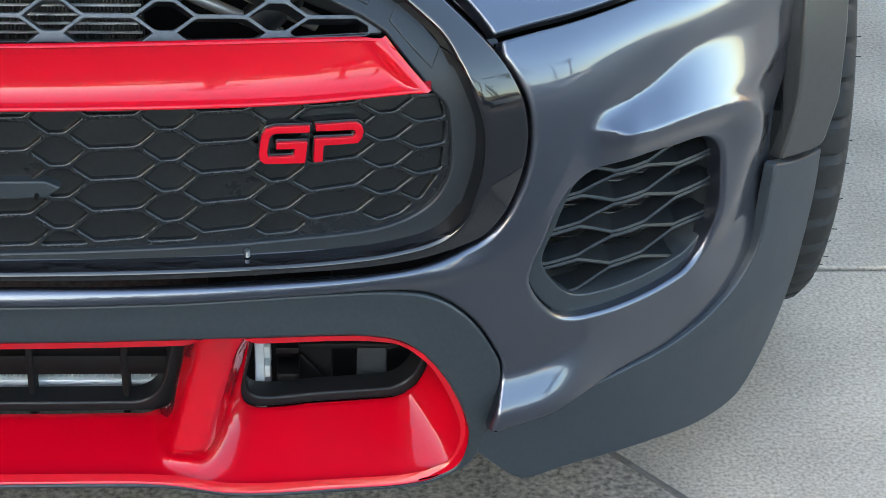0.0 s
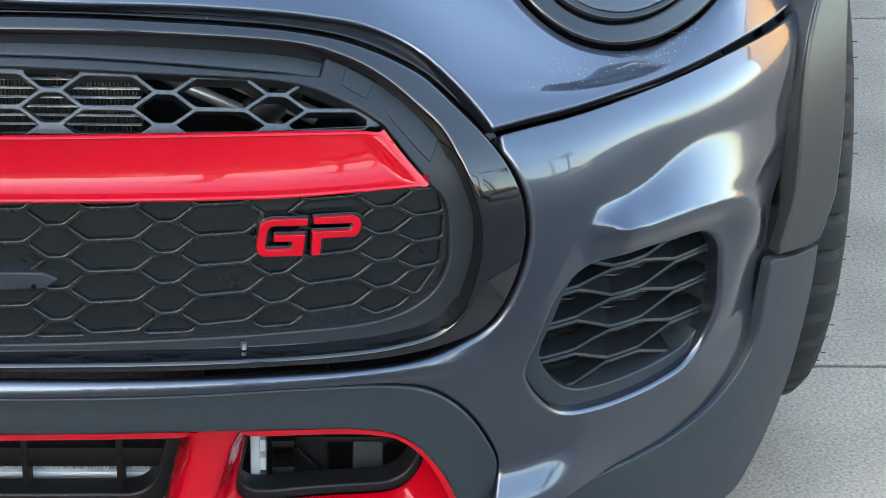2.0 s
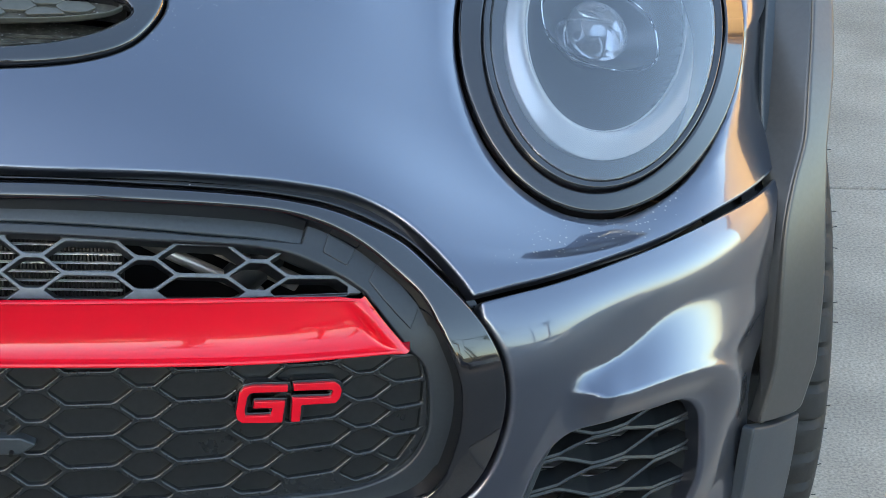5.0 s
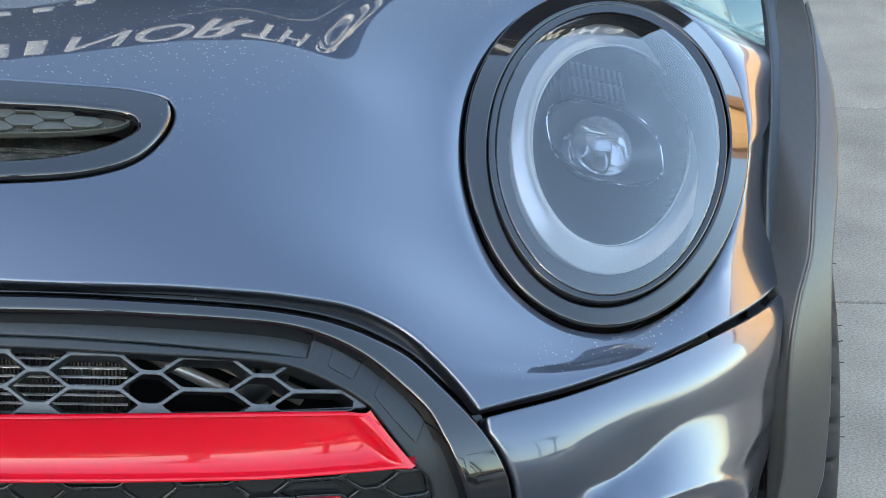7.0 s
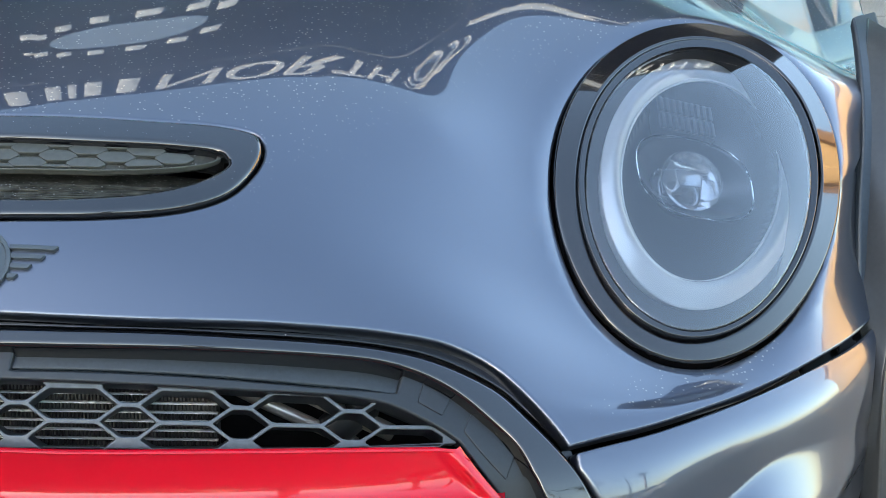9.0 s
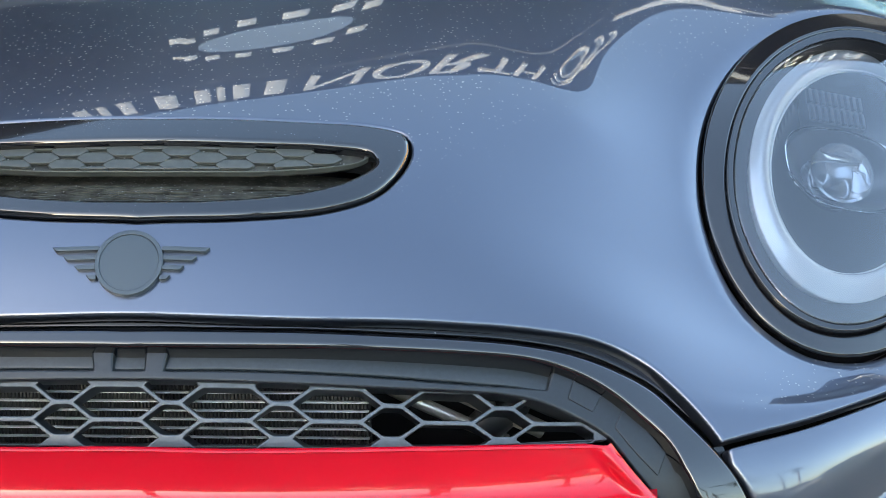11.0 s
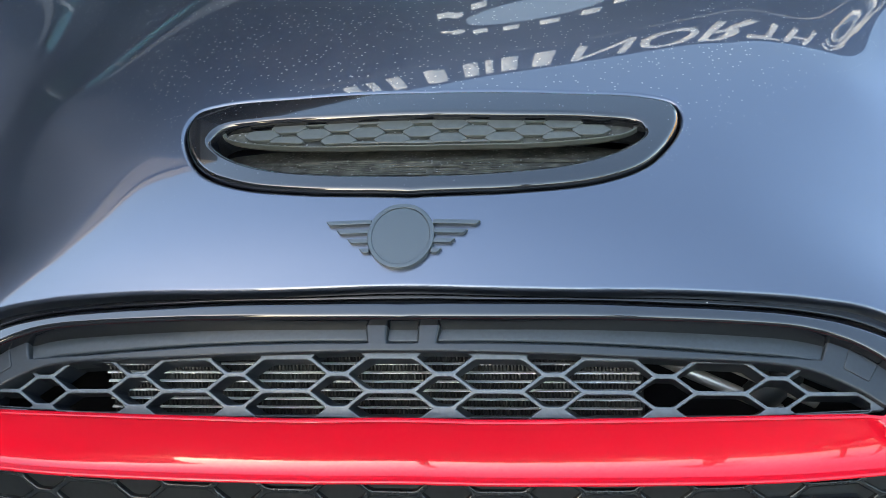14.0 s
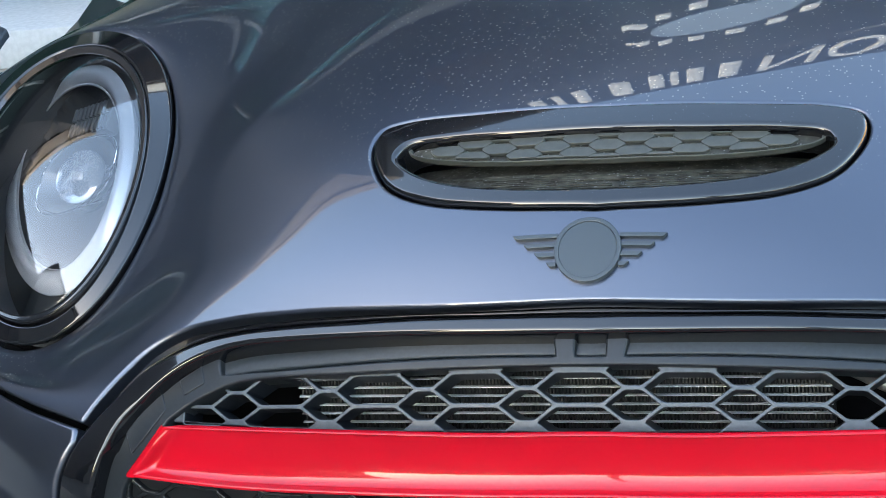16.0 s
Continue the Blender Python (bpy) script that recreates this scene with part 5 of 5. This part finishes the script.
for sx in (-1, 1):
    bm = bmesh.new()
    bmesh.ops.create_cone(bm, cap_ends=True, segments=48, radius1=0.305, radius2=0.305, depth=0.2, matrix=pose(sx * 0.76, WY + 2.510, GROUND + 0.305, 0, 90, 0))
    part("rear_tyre", bm, RUBBER, car, "black rear tyre")

# ---- ground ----
def slab_stuff(name, color):
    m = mat(name, color, rough=0.9, grain=0.34, grain_size=240, blotch=0.22, blotch_size=4.0, bump=0.03, bump_size=700)
    return m


CONCRETE = slab_stuff("worn_concrete", (0.30, 0.255, 0.205))
ASPHALT = mat("asphalt", (0.085, 0.080, 0.076), rough=0.85, grain=0.5, grain_size=140, blotch=0.2, blotch_size=0.8, bump=0.8, bump_size=200)
JOINT = mat("dirty_joint", (0.10, 0.09, 0.08), rough=0.95, grain=0.3)
bm = bmesh.new()
box(bm, (-300, -300, GROUND - 0.3), (300, 300, GROUND - 0.012))
tagged(part("ground", bm, JOINT, None), "grey ground that reaches the horizon", "ground", kind="structure")
apron = tagged(new("pavement"), "worn concrete slabs with dirty joints", "pavement", kind="structure")
J0, JS, SW = 0.667, 1.0760, 1.90
bm = bmesh.new()
box(bm, (0.004, 0.004, -0.03), (SW - 0.004, JS - 0.004, 0.0), 0.003)
slab_mesh = bpy.data.meshes.new("slab")
bm.to_mesh(slab_mesh)
bm.free()
slab_mesh.materials.append(CONCRETE)
for i in range(-4, 5):
    for j in range(-1, 6):
        ob = new("slab", slab_mesh)
        ob.location = (0.05 + i * SW, J0 + j * JS, GROUND)
        ob.parent = apron
# the rough dark patch under the nose, its edge running slantwise over the slabs
ROUGH = mat("rough_old_asphalt", (0.20, 0.175, 0.145), rough=0.95, grain=0.6, grain_size=170, blotch=0.25, blotch_size=3, bump=1.0, bump_size=260)
bm = bmesh.new()
f = bm.faces.new([bm.verts.new((u, w, GROUND + 0.001)) for u, w in ((-3.4, 0.62), (0.348, 0.62), (0.690, 0.220), (1.229, -0.409), (-3.4, -0.409))])
r = bmesh.ops.extrude_face_region(bm, geom=[f])
for v in r["geom"]:
    if isinstance(v, bmesh.types.BMVert):
        v.co.z += 0.004
tagged(part("ground_patch", bm, ROUGH, None), "rough dark patch of old asphalt under the nose", "patch", kind="structure")
bm = bmesh.new()
tube(bm, [(0.35, 0.619, GROUND + 0.001), (0.52, 0.420, GROUND + 0.002), (0.69, 0.221, GROUND + 0.001), (1.229, -0.409, GROUND + 0.002)], 0.006, 6)
tagged(part("tar_seam", bm, JOINT, None), "dark tar seam along the asphalt patch", "seam", kind="structure")
bm = bmesh.new()
box(bm, (-120, -60, GROUND - 0.05), (120, -0.415, GROUND - 0.002))
tagged(part("road", bm, ASPHALT, None), "worn asphalt road and lot", "road", kind="structure")

# ---- building behind the car ----
FACADE = mat("dark_metal_facade", (0.006, 0.007, 0.011), rough=0.6, spec=0.12, grain=0.15, grain_size=3, blotch=0.1, blotch_size=0.5)
LETTER = mat("pale_sign_letters", (0.58, 0.66, 0.75), rough=0.4)
SHOWGLASS = mat("showroom_glass", (0.010, 0.028, 0.022), rough=0.05, spec=0.22)
FRAME = mat("grey_metal_frame", (0.35, 0.36, 0.36), rough=0.4, metal=0.3)
building = thing("showroom_building", "dark showroom building with pale sign letters and glass front", "building", at=(-1.0, 6.0, GROUND))
building.rotation_euler.z = math.atan(0.312)
WALL_H = 8.90
TEALGLASS = mat("teal_showroom_glazing", (0.15, 0.36, 0.42), rough=0.06, spec=1.0, ior=1.9)
WING = mat("grey_wing_render", (0.060, 0.054, 0.056), rough=0.7, grain=0.1, grain_size=4, blotch=0.15, blotch_size=0.4)
for name, lo, hi, material, label in (
        ("sign_wall", (-4.2, 0, 4.95), (6.6, 8, WALL_H), FACADE, "dark metal sign wall"),
        ("transom", (-4.2, -0.06, 4.80), (6.6, 8, 4.94), mat("grey_transom", (0.13, 0.135, 0.14), rough=0.5), "pale transom over the glazing"),
        ("glazing", (-4.2, 0.10, 0.0), (6.6, 8, 4.79), TEALGLASS, "teal reflecting showroom glazing")):
    bm = bmesh.new()
    box(bm, lo, hi, 0.01)
    part(name, bm, material, building, label)
for k in range(7):
    bm = bmesh.new()
    box(bm, (-3.4 + 1.5 * k, 0.0, 0.0), (-3.34 + 1.5 * k, 0.12, 4.8), 0.005)
    part("mullion", bm, FRAME, building)
bm = bmesh.new()
box(bm, (-4.2, -0.012, 7.70), (6.6, -0.002, 7.725))
part("seam", bm, FRAME, building, "pale seam across the sign wall")
text = bpy.data.curves.new("sign", "FONT")
text.body, text.size, text.extrude, text.align_x = "NORTH", 1.0, 0.03, "LEFT"
tmp = new("sign", text)
bpy.context.view_layer.update()
sign_mesh = bpy.data.meshes.new_from_object(tmp.evaluated_get(bpy.context.evaluated_depsgraph_get()))
bpy.data.objects.remove(tmp)
wide = max(v.co.x for v in sign_mesh.vertices)
tall = max(v.co.y for v in sign_mesh.vertices)
sign = link("sign_word", sign_mesh, LETTER, building, "pale raised letters")
sign.matrix_basis = pose(0.78, -0.035, 7.98, 90, 0, 0) @ Matrix.Diagonal((3.45 / wide, 0.72 / tall, 1, 1))
for u, w in ((-2.02, 0.20), (-1.70, 0.12), (-1.42, 0.20), (-0.90, 0.21), (-0.45, 0.20), (-0.16, 0.10), (0.04, 0.20), (0.42, 0.21)):
    bm = bmesh.new()
    box(bm, (u, -0.035, 7.98), (u + w, -0.005, 8.70), 0.004)
    part("sign_block", bm, LETTER, building, "pale sign block")
# oval sign further down the wall: a blue disc between two rows of pale bars
bm = bmesh.new()
bmesh.ops.create_cone(bm, cap_ends=True, segments=64, radius1=1.0, radius2=1.0, depth=0.04, matrix=pose(0.3, -0.03, 6.30, 90, 0, 0) @ Matrix.Diagonal((0.62, 0.30, 1, 1)))
part("sign_disc", bm, mat("pale_blue_sign", (0.20, 0.30, 0.46), rough=0.4), building, "pale blue oval sign")
for k in range(16):
    t = 2 * math.pi * (k + 0.5) / 16
    if abs(math.sin(t)) < 0.25:
        continue
    bm = bmesh.new()
    u, v = 0.3 + 0.86 * math.cos(t), 6.30 + 0.47 * math.sin(t)
    box(bm, (u - 0.075, -0.035, v - 0.075), (u + 0.075, -0.005, v + 0.075), 0.004)
    part("sign_bar", bm, LETTER, building, "pale bar round the oval sign")
bm = bmesh.new()
for k in range(3):
    tube(bm, [(4.65 + 0.14 * q, -0.02, 8.0 + 0.20 * k + 0.24 * math.sin(math.pi * q / 5)) for q in range(6)], 0.045, 6)
part("sign_swoosh", bm, LETTER, building, "pale curved sign mark")

wing = thing("building_wing", "grey rendered wing with a pale parapet beside the showroom", "building", at=(-5.4, 3.5, GROUND))
bm = bmesh.new()
box(bm, (-14, 0, 0), (0, 9, 8.3), 0.01)
part("wall", bm, WING, wing, "grey rendered wall")
bm = bmesh.new()
box(bm, (-14, -0.08, 8.31), (0.08, 9, 8.9), 0.01)
part("parapet", bm, mat("pale_parapet", (0.13, 0.12, 0.12), rough=0.7, grain=0.08), wing, "pale parapet")
bm = bmesh.new()
box(bm, (-14, -5.4, 0), (-6.4, -0.1, 8.7), 0.01)
part("side_block", bm, WING, wing, "grey rendered side block")
bm = bmesh.new()
tube(bm, [(-4.3, -0.05, 5.2), (-3.0, -0.05, 6.4), (-0.1, -0.05, 7.0)], 0.035, 6)
part("cable", bm, FACADE, wing, "dark cable on the wall")

porch = thing("glass_porch", "low glazed showroom front with pale plinth and metal mullions", "glass front", at=(-1.4, 4.0, GROUND))
porch.rotation_euler.z = math.atan(0.12)
bm = bmesh.new()
box(bm, (-12, 0, 0.10), (0, 0.04, 3.0))
part("glazing", bm, SHOWGLASS, porch, "dark green showroom glass")
for k in range(10):
    bm = bmesh.new()
    box(bm, (-11.5 + k * 1.27, -0.06, 0.10), (-11.44 + k * 1.27, 0.0, 3.0), 0.004)
    part("mullion", bm, FRAME, porch)
bm = bmesh.new()
box(bm, (-12, -0.45, 0.0), (0.0, 0.05, 0.10), 0.006)
part("plinth", bm, mat("pale_plinth", (0.5, 0.5, 0.49), rough=0.7, grain=0.1), porch, "pale plinth under the glass")
bm = bmesh.new()
box(bm, (-12, -0.3, 3.0), (0.1, 1.6, 3.3), 0.01)
part("porch_roof", bm, FACADE, porch, "dark flat porch roof")


# ---- the street in front of the car, seen in the paint ----
TRUNK = mat("palm_trunk", (0.16, 0.12, 0.085), rough=0.9, grain=0.4, grain_size=12, bump=0.5, bump_size=30)
FROND = mat("palm_leaf", (0.06, 0.085, 0.03), rough=0.55, grain=0.4, grain_size=4)
TAN = mat("tan_stucco", (0.52, 0.36, 0.20), rough=0.85, grain=0.15, grain_size=20, blotch=0.1, blotch_size=0.5)
POLE = mat("dark_pole", (0.05, 0.05, 0.05), rough=0.5)


def palm():
    """A tall fan palm: leaning tapered trunk, crown of split fronds."""
    ob = thing("palm_tree", "tall palm with slender trunk and shaggy crown", "palm", "palms along the road")
    bm = bmesh.new()
    tube(bm, [(0, 0, 0), (0.05, 0, 2.5), (0.12, 0.03, 5.0), (0.2, 0.05, 7.6)], [0.24, 0.19, 0.16, 0.14], 10)
    part("trunk", bm, TRUNK, ob)
    bm = bmesh.new()
    rnd = random.Random(7)
    for k in range(42):
        yaw, up = rnd.uniform(0, 2 * math.pi), rnd.uniform(-0.9, 1.1)
        n, reach = 6, rnd.uniform(1.1, 1.6)
        spine = []
        for i in range(n):
            q = i / (n - 1)
            r = reach * q * math.cos(up)
            spine.append(Vector((0.2 + r * math.cos(yaw), 0.05 + r * math.sin(yaw), 7.6 + reach * q * math.sin(up) - 0.55 * q * q)))
        side = Vector((-math.sin(yaw), math.cos(yaw), 0))
        for i in range(2, n):
            for s in (-1, 1):
                for j in range(2):
                    a = spine[i - 1].lerp(spine[i], j / 2)
                    tip = a + side * s * (0.34 - 0.04 * i) + (spine[i] - spine[i - 1]) * 0.9 + Vector((0, 0, -0.08))
                    v = [bm.verts.new(a), bm.verts.new(a + (spine[i] - spine[i - 1]) * 0.35), bm.verts.new(tip)]
                    bm.faces.new(v)
    part("crown", bm, FROND, ob)
    return ob


def lamp_post():
    ob = thing("street_lamp", "dark street lamp with two flat heads", "street lamp", "lamps along the road")
    bm = bmesh.new()
    tube(bm, [(0, 0, 0), (0, 0, 7.0)], [0.10, 0.06], 10)
    part("post", bm, POLE, ob)
    for s in (-1, 1):
        bm = bmesh.new()
        tube(bm, [(0, 0, 6.9), (s * 0.7, 0, 7.0)], 0.03, 6)
        box(bm, (min(s * 0.6, s * 1.2), -0.14, 6.96), (max(s * 0.6, s * 1.2), 0.14, 7.06), 0.02)
        part("lamp_head", bm, POLE, ob)
    return ob


def roadside_car(color, label):
    """A plain parked car: body with wheel arches, glass cabin, wheels and lights."""
    ob = thing("roadside_car", label, "car", "cars parked across the road")
    body = mat("car_paint", color, rough=0.3, coat=1.0)
    bm = bmesh.new()
    prof = [(-2.2, 0.35), (-2.25, 0.62), (-2.1, 0.82), (-1.2, 0.95), (1.35, 1.0), (2.05, 0.93), (2.2, 0.65), (2.15, 0.35)]
    rows = []
    for y, k in ((-0.88, 0.97), (-0.80, 1.0), (0.80, 1.0), (0.88, 0.97)):
        rows.append([bm.verts.new((u * k, y, 0.35 + (w - 0.35) * k)) for u, w in prof])
    for a, b in zip(rows, rows[1:]):
        for i in range(len(prof)):
            bm.faces.new((a[i], a[(i + 1) % len(prof)], b[(i + 1) % len(prof)], b[i]))
    bm.faces.new(rows[0])
    bm.faces.new(rows[-1][::-1])
    part("body", bm, body, ob)
    bm = bmesh.new()
    lo = [bm.verts.new(p) for p in ((-1.15, -0.80, 0.94), (1.75, -0.80, 0.98), (1.75, 0.80, 0.98), (-1.15, 0.80, 0.94))]
    hi = [bm.verts.new(p) for p in ((-0.35, -0.60, 1.43), (1.05, -0.60, 1.45), (1.05, 0.60, 1.45), (-0.35, 0.60, 1.43))]
    for i in range(4):
        bm.faces.new((lo[i], lo[(i + 1) % 4], hi[(i + 1) % 4], hi[i]))
    part("cabin_glass", bm, SMOKED, ob, "dark cabin glass", smooth=False)
    bm = bmesh.new()
    box(bm, (-0.42, -0.63, 1.42), (1.12, 0.63, 1.48), 0.02)
    part("roof", bm, body, ob)
    for u in (-1.35, 1.35):
        for s in (-1, 1):
            bm = bmesh.new()
            bmesh.ops.create_cone(bm, cap_ends=True, segments=24, radius1=0.33, radius2=0.33, depth=0.22, matrix=pose(u, s * 0.80, 0.33, 90, 0, 0))
            part("wheel", bm, RUBBER, ob)
    for s in (-1, 1):
        bm = bmesh.new()
        box(bm, (-2.24, s * 0.62 - 0.16, 0.62), (-2.12, s * 0.62 + 0.16, 0.76), 0.02)
        part("headlight", bm, CHROME, ob)
    return ob


first_palm = palm()
first_palm.location = (13.5, -15.0, GROUND)
for x, y, turn, tall in ((10.0, -19.0, 70, 1.15), (16.5, -13.0, 140, 0.95), (20, -16.5, 220, 1.1), (5.0, -21, 300, 1.0), (3.0, -13.5, 20, 1.05), (27, -13, 100, 1.2)):
    copy_thing(first_palm, pose(x, y, GROUND, 0, 0, turn) @ Matrix.Diagonal((1, 1, tall, 1)))
first_lamp = lamp_post()
first_lamp.location = (8.2, -12.5, GROUND)
for x, y, turn in ((19, -11.0, 30), (-2.0, -11, 0), (30, -18, 60)):
    copy_thing(first_lamp, pose(x, y, GROUND, 0, 0, turn))
white_car = roadside_car((0.75, 0.75, 0.74), "white hatchback parked in sunlight across the road")
white_car.matrix_basis = pose(15.5, -11.5, GROUND, 0, 0, 55)
for x, y, turn in ((9.2, -15.2, 60), (2.0, -13.5, 75), (7.4, -10.2, 62), (13.8, -7.2, 54)):
    copy_thing(white_car, pose(x, y, GROUND, 0, 0, turn))
dark_car = roadside_car((0.03, 0.05, 0.10), "dark blue hatchback parked in sunlight across the road")
dark_car.matrix_basis = pose(12.4, -13.3, GROUND, 0, 0, 58)
for x, y, turn in ((18.5, -9.5, 50), (5.6, -15.6, 68), (-3.0, -13.5, 80), (10.6, -8.8, 58), (17.0, -5.4, 50)):
    copy_thing(dark_car, pose(x, y, GROUND, 0, 0, turn))
silver_car = roadside_car((0.40, 0.41, 0.42), "silver hatchback parked in sunlight across the road")
silver_car.matrix_basis = pose(22.0, -7.0, GROUND, 0, 0, 45)

shop = thing("tan_building", "tan stucco building in warm low sunlight", "building", at=(13.0, 11.0, GROUND))
bm = bmesh.new()
box(bm, (0, -4.0, 0), (9, 9.0, 7.6), 0.05)
part("stucco_wall", bm, TAN, shop)
bm = bmesh.new()
box(bm, (-0.15, -4.15, 7.6), (9.15, 9.15, 8.0), 0.03)
part("parapet", bm, mat("brown_parapet", (0.25, 0.15, 0.09), rough=0.8, grain=0.15), shop, "brown parapet")
bm = bmesh.new()
box(bm, (-0.05, 1.0, 0.0), (0.02, 3.4, 2.8), 0.01)
part("roller_door", bm, mat("brown_roller_door", (0.20, 0.13, 0.08), rough=0.6, grain=0.1), shop, "brown roller door")
# unseen block, added so that car and ground lie in shade
blocker = thing("sun_blocker", "tall plain grey block out of view, added to keep the low sun off the car", "building", at=(-9.6, -2.0, GROUND))
bm = bmesh.new()
box(bm, (-15, -15, 0), (0, 0, 9.0), 0.05)
part("blocker_wall", bm, mat("grey_blocker_wall", (0.085, 0.080, 0.078), rough=0.85, grain=0.12, grain_size=3, blotch=0.12, blotch_size=0.4), blocker)
bm = bmesh.new()
box(bm, (-15.2, -15.2, 9.0), (0.2, 0.2, 9.3), 0.03)
part("eave", bm, FACADE, blocker, "dark eave of the added sun blocker")
row = thing("far_buildings", "long low beige buildings beyond the road", "building", at=(0, -34, GROUND))
bm = bmesh.new()
box(bm, (-60, -6, 0), (30, 0, 4.0), 0.05)
part("long_wall", bm, TAN, row)
bm = bmesh.new()
box(bm, (32, -8, 0), (70, 2, 5.5), 0.05)
part("long_wall", bm, TAN, row)
hill = bmesh.new()
prev = None
rnd = random.Random(2)
for k in range(61):
    t = radians(100 + k * 5.2)
    h = 9 + 7 * math.sin(k * 0.55) + 4 * math.sin(k * 1.3 + 1)
    a, b = Vector((260 * math.sin(t), 260 * math.cos(t), GROUND - 1)), Vector((285 * math.sin(t), 285 * math.cos(t), max(h, 3)))
    cur = (hill.verts.new(a), hill.verts.new(b))
    if prev:
        hill.faces.new((prev[0], cur[0], cur[1], prev[1]))
    prev = cur
tagged(part("backdrop_hills", hill, mat("dry_hills", (0.20, 0.15, 0.11), rough=0.95, grain=0.3, grain_size=0.05), None), "distant dry hills", "hills", kind="structure")
